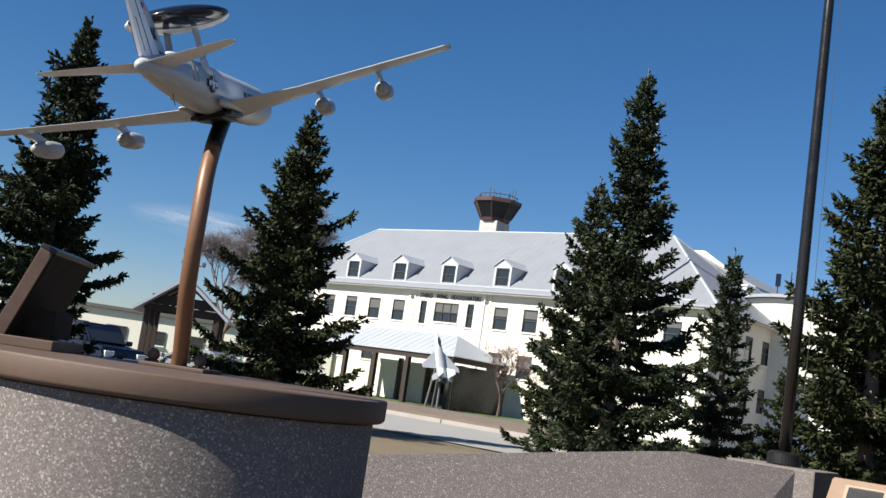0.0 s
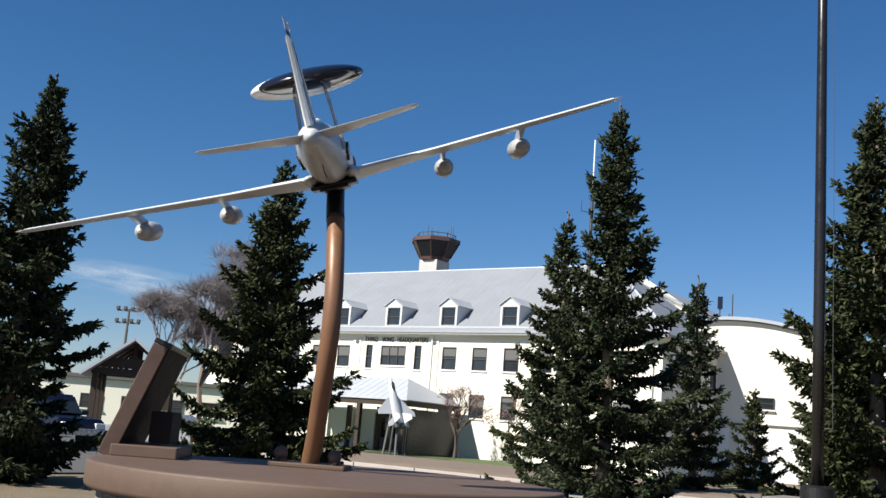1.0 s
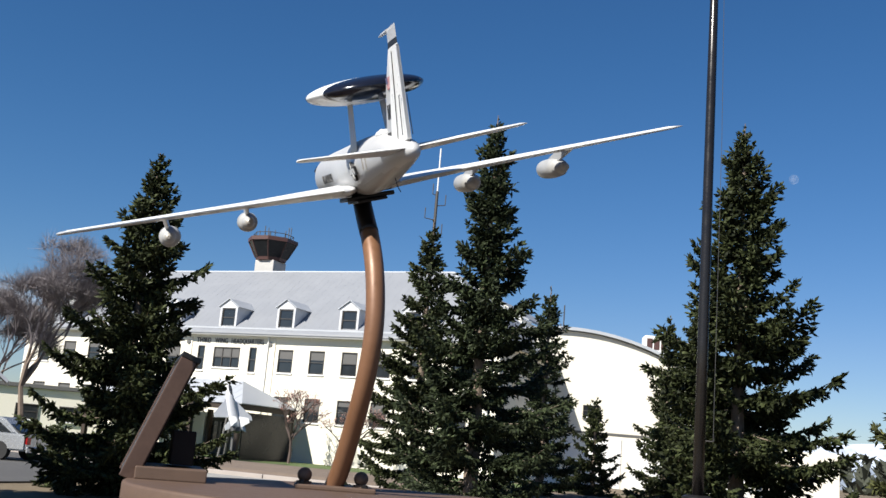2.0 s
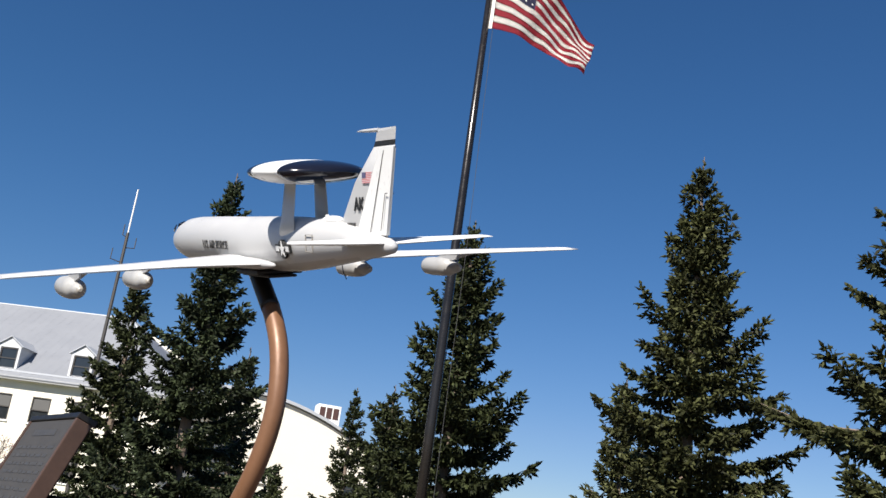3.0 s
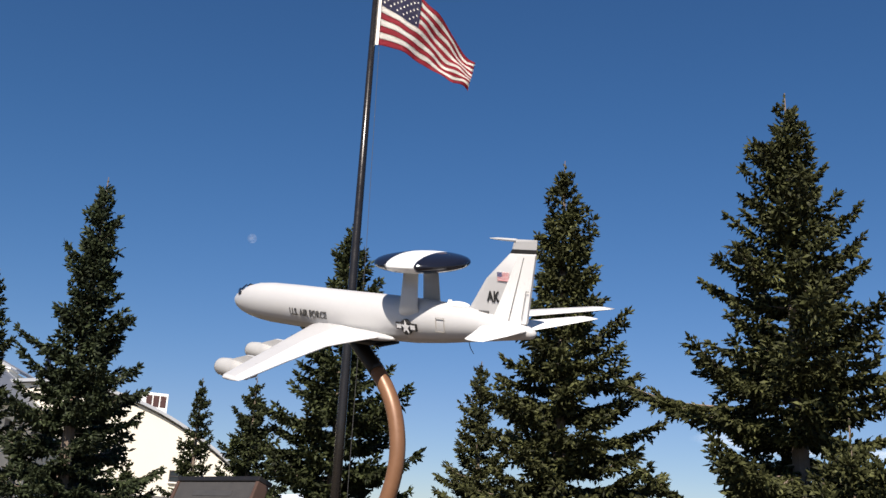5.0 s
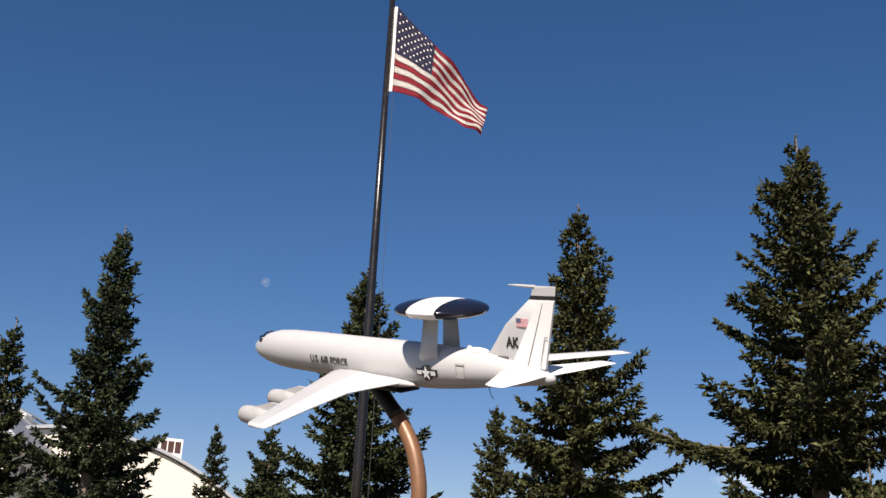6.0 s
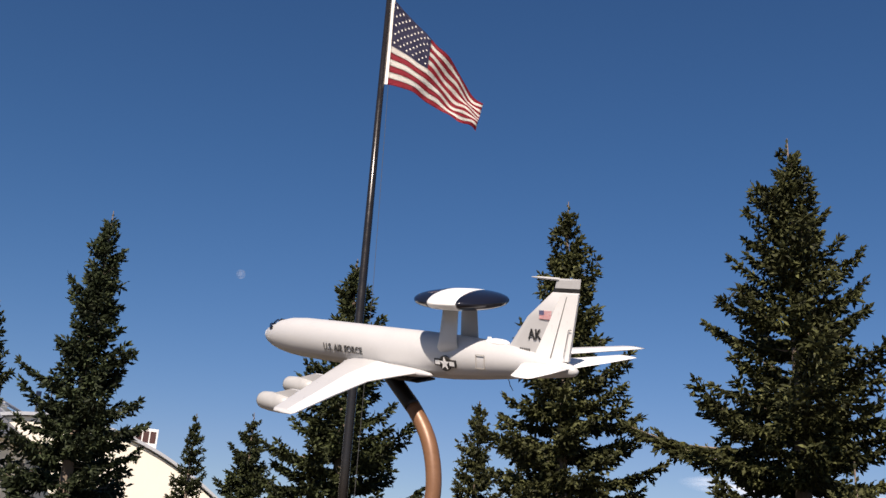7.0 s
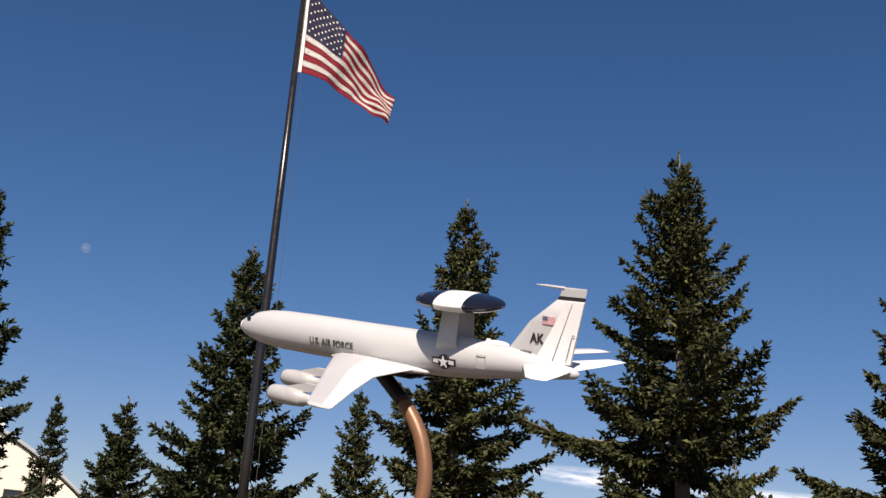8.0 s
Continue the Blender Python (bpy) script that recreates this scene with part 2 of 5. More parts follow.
def tube(bm, pts, radii, n=12, mat=0):
    """A round bar along points."""
    pts = [Vector(p) for p in pts]
    rings = []
    side = None
    for i, p in enumerate(pts):
        d = (pts[min(i + 1, len(pts) - 1)] - pts[max(i - 1, 0)]).normalized()
        if side is None:
            side = d.cross(Vector((0, 0, 1)) if abs(d.z) < 0.9 else Vector((1, 0, 0))).normalized()
        side = (side - d * side.dot(d)).normalized()
        up = d.cross(side)
        r = radii if isinstance(radii, (int, float)) else radii[i]
        rings.append([p + (side * math.cos(2 * math.pi * k / n) + up * math.sin(2 * math.pi * k / n)) * r for k in range(n)])
    loft(bm, rings, mat)


def lathe(bm, profile, n=48, mat=0, centre=(0, 0, 0)):
    rings = [[Vector(centre) + Vector((r * math.cos(2 * math.pi * k / n), r * math.sin(2 * math.pi * k / n), z)) for k in range(n)] for r, z in profile]
    loft(bm, rings, mat)


def prism(bm, outline, depth, m=None, mat=0):
    """An outline in x, y, given thickness in z."""
    a = [bm.verts.new((x, y, 0)) for x, y in outline]
    b = [bm.verts.new((x, y, depth)) for x, y in outline]
    n = len(outline)
    fs = [bm.faces.new(a[::-1]), bm.faces.new(b)] + [bm.faces.new((a[i], a[(i + 1) % n], b[(i + 1) % n], b[i])) for i in range(n)]
    for f in fs:
        f.material_index = mat
    if m is not None:
        bmesh.ops.transform(bm, matrix=m, verts=a + b)


def lettering(name, text, height, mat, m, parent=None, width=None, depth=0.002, label="", space=1.0, bold=0.0):
    """Words in the built-in font as a mesh, centred on m, reading along its x."""
    cu = bpy.data.curves.new(name, "FONT")
    cu.body, cu.size, cu.extrude, cu.align_x, cu.align_y = text, height * 1.4, depth, "CENTER", "CENTER"
    cu.space_character, cu.offset = space, bold * height
    tmp = bpy.data.objects.new(name, cu)
    me = bpy.data.meshes.new_from_object(tmp)
    bpy.data.objects.remove(tmp)
    me.materials.clear()
    me.materials.append(mat)
    xs = [v.co.x for v in me.vertices]
    if width:
        k = width / (max(xs) - min(xs))
        for v in me.vertices:
            v.co.x *= k
    ob = new(name, me)
    ob.matrix_basis = m
    ob.parent = parent
    if label:
        ob["label"] = label
    return ob


def star_outline(r, turn=0.0):
    return [((r if k % 2 == 0 else r * 0.4) * math.sin(math.pi * k / 5 + turn), (r if k % 2 == 0 else r * 0.4) * math.cos(math.pi * k / 5 + turn)) for k in range(10)]


def frame_of(origin, x, y):
    x, y = Vector(x).normalized(), Vector(y).normalized()
    z = x.cross(y).normalized()
    y = z.cross(x)
    return Matrix(((x.x, y.x, z.x, origin[0]), (x.y, y.y, z.y, origin[1]), (x.z, y.z, z.z, origin[2]), (0, 0, 0, 1)))


# ---------------------------------------------------------------- ground
def flat(name, pts, z, mat, label, category, depth=0.0):
    bm = bmesh.new()
    vs = [bm.verts.new((x, y, z)) for x, y in pts]
    f = bm.faces.new(vs)
    if depth:
        ext = bmesh.ops.extrude_face_region(bm, geom=[f])
        bmesh.ops.translate(bm, vec=(0, 0, -depth), verts=[g for g in ext["geom"] if isinstance(g, bmesh.types.BMVert)])
    return single(name, bm, mat, Matrix(), label, category, kind="structure")


M_GRASS = material("spring_grass", (0.155, 0.12, 0.075), 0.9, spread=0.3, scale=0.5, fine=12, bump=0.03, bump_scale=18)
M_LAWN = material("green_lawn", (0.075, 0.11, 0.03), 0.9, spread=0.25, scale=0.7, fine=12, bump=0.03, bump_scale=18)
bm = bmesh.new()
bmesh.ops.create_grid(bm, x_segments=80, y_segments=80, size=1600)
for v in bm.verts:
    far = max(0.0, v.co.length - 160)
    v.co.z += -0.004 * far + 0.8 * noise.noise(v.co * 0.01) * min(1, far / 200)
single("ground", bm, M_GRASS, pose(0, 0, -0.02), "dry tan spring grass reaching to the horizon", "ground", kind="structure")

# Facade frame of the headquarters: x along it, y outwards, z up.
FA = radians(-33)
HQ = frame_of((1.1, 63.0, 0), (math.cos(FA), math.sin(FA), 0), (-math.sin(FA), math.cos(FA), 0))


def hq(s, off, z=0.0):
    return HQ @ Vector((s, -off, z))


flat("lawn", [hq(s, o)[:2] for s, o in ((-40, 0.2), (-40, 16), (20, 16), (20, 0.2))], 0.01, M_LAWN, "green lawn before the headquarters wall", "lawn")
flat("road", [hq(s, o)[:2] for s, o in ((-60, 37), (-60, 27), (60, 27), (60, 37))], 0.012, M_PAVE, "pale worn road behind the memorial", "road")
flat("parking_lot", [(-60, 14), (-9, 14), (-5, 22), (-12, 44), (-60, 50)], 0.02, M_ASPHALT, "grey asphalt parking lot with worn surface", "parking lot")
flat("pavement", [(1.9, -30), (20, -30), (12, 8), (7.4, 10.0), (6.0, 11.0), (1.5, -0.5), (-3.5, 2.0), (-12, 2), (-14, -30)], 0.03, M_PLAZA, "dark grey-brown paving of the memorial plaza", "pavement")

# A low bank and kerb between the road and the lawn.
bm = bmesh.new()
loft(bm, [[hq(s, o, z) for o, z in ((26.5, -0.05), (25.4, 0.22), (17.5, 0.28), (16.0, -0.05))] for s in range(-40, 42, 2)])
single("bank", bm, material("bare_bank", (0.16, 0.12, 0.09), 0.95, spread=0.25, scale=0.8, fine=10, bump=0.04, bump_scale=9), Matrix(), "low bank of brown bare earth beside the road", "bank", kind="structure")
bm = bmesh.new()
for k in range(40):
    add_box(bm, (-60 + 3 * k + 0.02, -27.0, -0.05), (-57 + 3 * k - 0.02, -26.7, 0.16), 0.02, 0, HQ)
single("kerb", bm, M_KERB, Matrix(), "pale concrete kerb along the road", "kerb", kind="structure")

# Mountains far off.
random.seed(5)
bm = bmesh.new()
rows = []
for k in range(90):
    a = radians(20 + k * 1.6)
    u = Vector((math.cos(radians(110) - a), math.sin(radians(110) - a), 0))
    h = 52 + 34 * noise.noise((k * 0.11, 0.3, 0)) + 26 * noise.noise((k * 0.37, 2.3, 0)) + 14 * noise.noise((k * 0.9, 4.0, 0))
    rows.append([bm.verts.new(u * 1500 + Vector((0, 0, -30))), bm.verts.new(u * 1580 + Vector((0, 0, 0.45 * h + 12 * noise.noise((k * 0.8, 9, 0))))), bm.verts.new(u * 1650 + Vector((0, 0, h)))])
for a, b in zip(rows, rows[1:]):
    for i in range(2):
        f = bm.faces.new((a[i], b[i], b[i + 1], a[i + 1]))
        f.material_index = 1 if i == 0 else 0
single("mountain_range", bm, [M_SNOW, M_ROCK], Matrix(), "distant snow-covered mountain range under blue sky", "mountains", kind="structure")

# Thin clouds low over the horizon.
def cloud(az, el, wide, high, seed):
    """A thin veil far off, its edge and density broken up by noise."""
    bm = bmesh.new()
    bmesh.ops.create_grid(bm, x_segments=12, y_segments=4, size=1.0)
    for v in bm.verts:
        v.co.z = 0.1 * noise.noise(v.co * 2 + Vector((seed, 0, 0)))
    d = 2600
    p = Vector((math.sin(az) * d, math.cos(az) * d, math.tan(el) * d))
    single("cloud", bm, M_CLOUD, look(p, (0, 0, p.z)) @ pose(0, 0, 0, 0, 180, 4) @ Matrix.Diagonal((wide, high, 30, 1)), "thin white cloud low in the sky", "cloud", kind="structure", smooth=True)


M_CLOUD = bpy.data.materials.new("cloud")
M_CLOUD.use_nodes = True
nt = M_CLOUD.node_tree
p = nt.nodes["Principled BSDF"]
p.inputs["Base Color"].default_value, p.inputs["Roughness"].default_value, p.inputs["Specular IOR Level"].default_value = (0.8, 0.83, 0.88, 1), 1.0, 0.0
cc = nt.nodes.new("ShaderNodeTexCoord").outputs["Object"]
nz = nt.nodes.new("ShaderNodeTexNoise")
nz.inputs["Scale"].default_value, nz.inputs["Detail"].default_value, nz.inputs["Roughness"].default_value = 1.7, 9, 0.62
oi = nt.nodes.new("ShaderNodeObjectInfo")
av = nt.nodes.new("ShaderNodeVectorMath")
nt.links.new(cc, av.inputs[0])
nt.links.new(oi.outputs["Location"], av.inputs[1])
nt.links.new(av.outputs[0], nz.inputs["Vector"])
gr = nt.nodes.new("ShaderNodeTexGradient")
gr.gradient_type = "SPHERICAL"
nt.links.new(cc, gr.inputs["Vector"])
mu = nt.nodes.new("ShaderNodeMath")
mu.operation = "MULTIPLY"
rg = nt.nodes.new("ShaderNodeMapRange")
rg.inputs[1].default_value, rg.inputs[2].default_value, rg.inputs[4].default_value = 0.36, 0.66, 1.0
nt.links.new(nz.outputs["Fac"], rg.inputs[0])
nt.links.new(rg.outputs[0], mu.inputs[0])
nt.links.new(gr.outputs["Fac"], mu.inputs[1])
nt.links.new(mu.outputs[0], p.inputs["Alpha"])
cloud(radians(-19), radians(6.8), 260, 46, 3)
cloud(radians(-13), radians(6.0), 230, 40, 4)
cloud(radians(57), radians(6.0), 200, 28, 5)
cloud(radians(66), radians(5.4), 260, 24, 8)


# The pale daytime moon.
def moon():
    m = bpy.data.materials.new("moon_disc")
    m.use_nodes = True
    nt = m.node_tree
    p = nt.nodes["Principled BSDF"]
    n = nt.nodes.new("ShaderNodeTexNoise")
    n.inputs["Scale"].default_value = 0.06
    r = nt.nodes.new("ShaderNodeMapRange")
    r.inputs[1].default_value, r.inputs[2].default_value, r.inputs[3].default_value, r.inputs[4].default_value = 0.35, 0.65, 0.02, 0.09
    nt.links.new(nt.nodes.new("ShaderNodeTexCoord").outputs["Object"], n.inputs["Vector"])
    nt.links.new(n.outputs["Fac"], r.inputs[0])
    nt.links.new(r.outputs[0], p.inputs["Alpha"])
    p.inputs["Base Color"].default_value, p.inputs["Roughness"].default_value = (0.8, 0.8, 0.82, 1), 1.0
    bm = bmesh.new()
    bmesh.ops.create_uvsphere(bm, u_segments=24, v_segments=16, radius=15)
    az, el, d = radians(27.3), radians(16.0), 3300
    single("moon", bm, m, pose(math.sin(az) * math.cos(el) * d, math.cos(az) * math.cos(el) * d, math.sin(el) * d), "faint white daytime moon in the blue sky", "moon", kind="structure", smooth=True)


moon()


# ---------------------------------------------------------------- headquarters
def window_unit(parent, s, z, w, h, off=0.0, back=0.12, blind=True, rails=1):
    """A sash window: dark frame, panes, sill, half-drawn blind; set into an opening of the wall."""
    m = pose(s, 0, z)
    win = new("window")
    win.parent, win.matrix_basis = parent, m
    bm = bmesh.new()
    f, y0, y1 = 0.07, off + 0.0, off + back
    add_box(bm, (-w / 2, y0, -h / 2), (-w / 2 + f, y1, h / 2))
    add_box(bm, (w / 2 - f, y0, -h / 2), (w / 2, y1, h / 2))
    add_box(bm, (-w / 2 + f, y0, h / 2 - f), (w / 2 - f, y1, h / 2))
    add_box(bm, (-w / 2 + f, y0, -h / 2), (w / 2 - f, y1, -h / 2 + f))
    for k in range(rails):
        zz = -h / 2 + h * (k + 1) / (rails + 1)
        add_box(bm, (-w / 2 + f, y0 + 0.01, zz - 0.03), (w / 2 - f, y1 - 0.01, zz + 0.03))
    if w > 1.8:
        for k in (-1, 1):
            add_box(bm, (k * w / 6 - 0.03, y0 + 0.012, -h / 2 + f), (k * w / 6 + 0.03, y1 - 0.012, h / 2 - f))
    part("window_frame", bm, M_FRAME, win)
    part("pane", box((-w / 2 + f, y1 - 0.04, -h / 2 + f), (w / 2 - f, y1 - 0.025, h / 2 - f)), M_GLASS, win)
    if blind:
        part("blind", box((-w / 2 + f + 0.02, y1 - 0.06, random.choice((0.02, 0.1, 0.25)) * h), (w / 2 - f - 0.02, y1 - 0.045, h / 2 - f)), M_BLIND, win, "pale half-drawn blind")
    part("window_sill", box((-w / 2 - 0.06, y0 - 0.09, -h / 2 - 0.1), (w / 2 + 0.06, y1, -h / 2 - 0.002), 0.01), M_TRIM, win, "white painted sill")
    return win


def wall_with_openings(x0, x1, z0, z1, thick, holes):
    """A wall along x from its outer face y=0 inwards, with rectangular openings."""
    bm = bmesh.new()
    xs = sorted({x0, x1, *[h[0] for h in holes], *[h[1] for h in holes]})
    zs = sorted({z0, z1, *[h[2] for h in holes], *[h[3] for h in holes]})
    solid = {}
    for i in range(len(xs) - 1):
        for k in range(len(zs) - 1):
            cx, cz = (xs[i] + xs[i + 1]) / 2, (zs[k] + zs[k + 1]) / 2
            solid[i, k] = not any(h[0] < cx < h[1] and h[2] < cz < h[3] for h in holes)

    def quad(*ps):
        bm.faces.new([bm.verts.new(p) for p in ps])
    for (i, k), on in solid.items():
        if not on:
            continue
        a, b, c, d = xs[i], xs[i + 1], zs[k], zs[k + 1]
        quad((a, 0, c), (b, 0, c), (b, 0, d), (a, 0, d))
        quad((a, thick, d), (b, thick, d), (b, thick, c), (a, thick, c))
        if not solid.get((i - 1, k)):
            quad((a, 0, c), (a, 0, d), (a, thick, d), (a, thick, c))
        if not solid.get((i + 1, k)):
            quad((b, 0, d), (b, 0, c), (b, thick, c), (b, thick, d))
        if not solid.get((i, k - 1)):
            quad((a, 0, c), (a, thick, c), (b, thick, c), (b, 0, c))
        if not solid.get((i, k + 1)):
            quad((a, 0, d), (b, 0, d), (b, thick, d), (a, thick, d))
    bmesh.ops.remove_doubles(bm, verts=bm.verts, dist=0.0005)
    return bm


random.seed(11)
S0, S1, DEEP, EAVE, RIDGE = -27.0, 13.5, 14.0, 8.55, 14.4
house = thing("headquarters_building", HQ, "cream stucco two-storey headquarters with grey hipped roof and dormers", "building")
wins = [(s, z, 1.22, 1.6) for z in (6.75, 3.5) for s in (-24.9, -22.3, -19.8, -17.3, -14.75, -12.2, -2.45, 0.1, 2.65, 5.2, 7.8, 10.9)]
wins = [w for w in wins if not (w[1] < 5 and w[0] < -8)] + [(s, 3.5, 1.22, 1.6) for s in (-24.9, -22.3, -19.8, -17.3, -14.75)]
wins += [(-9.7, 6.75, 0.62, 1.75), (-7.45, 6.85, 2.3, 1.45), (-5.2, 6.75, 0.62, 1.75)]
door = (-8.6, -6.2, 0.05, 2.6)
holes = [(s - w / 2, s + w / 2, z - h / 2, z + h / 2) for s, z, w, h in wins] + [door]
part("wall", wall_with_openings(S0, S1, -0.3, EAVE - 0.05, 0.35, holes), M_STUCCO, house)
endw = [(3.0 + 2.9 * k, z) for k in range(4) for z in (6.75, 3.5)]
e = part("end_wall", wall_with_openings(0.36, DEEP, -0.3, EAVE - 0.05, 0.35, [(c - 0.6, c + 0.6, z - 0.8, z + 0.8) for c, z in endw]), M_STUCCO, house)
e.matrix_basis = pose(S1, 0, 0, 0, 0, 90)
for c, z in endw:
    w = window_unit(house, 0, 0, 1.2, 1.6)
    w.matrix_basis = pose(S1, 0, 0, 0, 0, 90) @ pose(c, 0, z)
e = part("end_wall", wall_with_openings(-DEEP, -0.36, -0.3, EAVE - 0.05, 0.35, []), M_STUCCO, house)
e.matrix_basis = pose(S0, 0, 0, 0, 0, -90)
part("back_wall", box((S0, DEEP, -0.3), (S1, DEEP + 0.3, EAVE - 0.05)), M_STUCCO, house)
part("inner_floor", box((S0 + 0.4, 0.4, 5.0), (S1 - 0.4, DEEP - 0.1, 5.2)), M_BLIND, house)
for s, z, w, h in wins:
    window_unit(house, s, z, w, h, blind=w > 1.0)
d = part("door", box((door[0] + 0.05, 0.1, 0.06), (door[1] - 0.05, 0.18, 2.55), 0.01), M_FRAME, house, "dark double entrance door")
part("pane", box((-8.4, 0.085, 0.9), (-7.5, 0.098, 2.3)), M_GLASS, d)
part("pane", box((-7.3, 0.085, 0.9), (-6.4, 0.098, 2.3)), M_GLASS, d)
# cornice, belt course and pilasters
bm = bmesh.new()
add_box(bm, (S0 - 0.55, -0.55, EAVE - 0.18), (S1 + 0.55, -0.38, EAVE + 0.06), 0.02)
add_box(bm, (S1 + 0.38, -0.376, EAVE - 0.18), (S1 + 0.55, DEEP + 0.3, EAVE + 0.06), 0.02)
part("gutter", bm, material("gutter_grey", (0.30, 0.30, 0.29), 0.5, 0.2, spread=0.08), house, "grey metal gutter along the eave")
part("soffit", box((S0 - 0.5, -0.375, EAVE - 0.10), (S1 + 0.37, DEEP + 0.2, EAVE - 0.04)), M_TRIM, house)
bm = bmesh.new()
add_box(bm, (S0, -0.05, 8.28), (S1 + 0.05, -0.003, 8.44), 0.01)
for s in (-10.9, -3.7):
    add_box(bm, (s - 0.35, -0.07, 0.0), (s + 0.35, -0.003, 8.27), 0.02)
part("trim", bm, M_STUCCO, house, "cream raised belt course and pilasters")
for s in (-3.9, 12.9):
    bm = bmesh.new()
    tube(bm, [(s, -0.14, 8.4), (s, -0.14, 0.1)], 0.05, 8)
    part("downpipe", bm, M_TRIM, house, "white painted downpipe")
# hipped roof
HIP = 7.0
part_roof = bmesh.new()
o = 0.6
A, B, C, D = (S0 - o, -o, EAVE), (S1 + o, -o, EAVE), (S1 + o, DEEP + o, EAVE), (S0 - o, DEEP + o, EAVE)
R0, R1 = (S0 + 4.8, HIP, RIDGE), (S1 - 6.8, HIP, RIDGE)
vs = [part_roof.verts.new(p) for p in (A, B, C, D, R0, R1)]
low = [part_roof.verts.new((p[0], p[1], p[2] - 0.05)) for p in (A, B, C, D)]
for idx in ((0, 1, 5, 4), (1, 2, 5), (2, 3, 4, 5), (3, 0, 4)):
    part_roof.faces.new([vs[i] for i in idx])
for i in range(4):
    part_roof.faces.new((vs[i], low[i], low[(i + 1) % 4], vs[(i + 1) % 4]))
part_roof.faces.new(low)
roof = part("roof", part_roof, M_ROOF, house, "grey standing-seam metal roof")
slope = math.atan2(RIDGE - EAVE, HIP + o)
bm = bmesh.new()
run = math.hypot(RIDGE - EAVE, HIP + o)
for k in range(66):
    x = S0 + 0.2 + k * 0.62
    up = min(1.0, (x - (S0 - o)) / (4.8 + o), ((S1 + o) - x) / (6.8 + o))
    if up > 0.05:
        add_box(bm, (x - 0.007, 0.0, 0.0), (x + 0.007, run * up, 0.004), 0, 0, pose(0, -o, EAVE) @ pose(0, 0, 0, math.degrees(slope)))
part("seams", bm, M_ROOF, roof)
bm = bmesh.new()
for a, b in ((R0, R1), (R0, A), (R1, B), (R1, C), (R0, D)):
    tube(bm, [a, b], 0.09, 6)
part("ridge_cap", bm, M_ROOFLT, roof, "pale metal ridge and hip caps")
part("snow_guard", box((S0 + 1, -0.2, EAVE + 0.33), (S1 - 1, -0.16, EAVE + 0.45)), M_ROOFLT, roof)


M_DORMER = material("dormer_cladding", (0.52, 0.53, 0.55), 0.6, spread=0.06, scale=2)


def dormer(s):
    d = new("dormer")
    d.parent, d.matrix_basis = house, pose(s, 0.1, 9.0)
    w, h = 1.5, 1.55
    deep = 2.6
    bm = bmesh.new()
    for a, b in ((-w / 2, -w / 2 + 0.16), (w / 2 - 0.16, w / 2)):
        add_box(bm, (a, 0, -0.1), (b, deep, h))
    add_box(bm, (-w / 2 + 0.16, 0, h - 0.14), (w / 2 - 0.16, 0.2, h))
    add_box(bm, (-w / 2 + 0.16, 0, -0.1), (w / 2 - 0.16, 0.2, 0.06))
    g = [bm.verts.new(p) for p in ((-w / 2, 0, h), (w / 2, 0, h), (0, 0, h + 0.5), (-w / 2, 0.2, h), (w / 2, 0.2, h), (0, 0.2, h + 0.5))]
    bm.faces.new((g[0], g[1], g[2]))
    bm.faces.new((g[5], g[4], g[3]))
    part("dormer_wall", bm, M_DORMER, d, "pale grey clad dormer walls")
    bm = bmesh.new()
    for k in (-1, 1):
        a, b = Vector((k * (w / 2 + 0.14), 0, h - 0.09)), Vector((0, 0, h + 0.53))
        n = Vector((-(b - a).z, 0, (b - a).x)).normalized() * 0.05 * -k
        loft(bm, [[p + Vector((0, y, 0)) for p in (a, b, b + n, a + n)] for y in (-0.12, deep + 0.6)])
    part("dormer_roof", bm, M_ROOFLT, d, "pale grey metal dormer roof")
    win = window_unit(d, 0, 0, w - 0.34, h - 0.22, back=0.1, blind=False)
    win.matrix_basis = pose(0, 0.04, 0.73)
    for c in list(win.children):
        c.matrix_basis = win.matrix_basis @ c.matrix_basis
        c.parent = d
    bpy.data.objects.remove(win)


for s in (-22.8, -17.75, -12.7, -7.78, -2.85, 2.25, 7.1):
    dormer(s)
for word, c, w in (("THIRD", -9.55, 1.25), ("WING", -8.0, 1.1), ("HEADQUARTERS", -5.75, 2.75)):
    lettering("sign_lettering", word, 0.36, M_INK, pose(c, -0.03, 8.0, 90), house, w, 0.02, "black raised letters of the sign", 1.1)
for s in (-10.85, -3.75):
    bm = bmesh.new()
    lathe(bm, [(0.0, 0.0), (0.17, 0.0), (0.17, 0.05), (0.0, 0.07)], 20)
    part("crest", bm, M_BLIND, house, "round grey wall crest").matrix_basis = pose(s, -0.075, 7.85, 90)


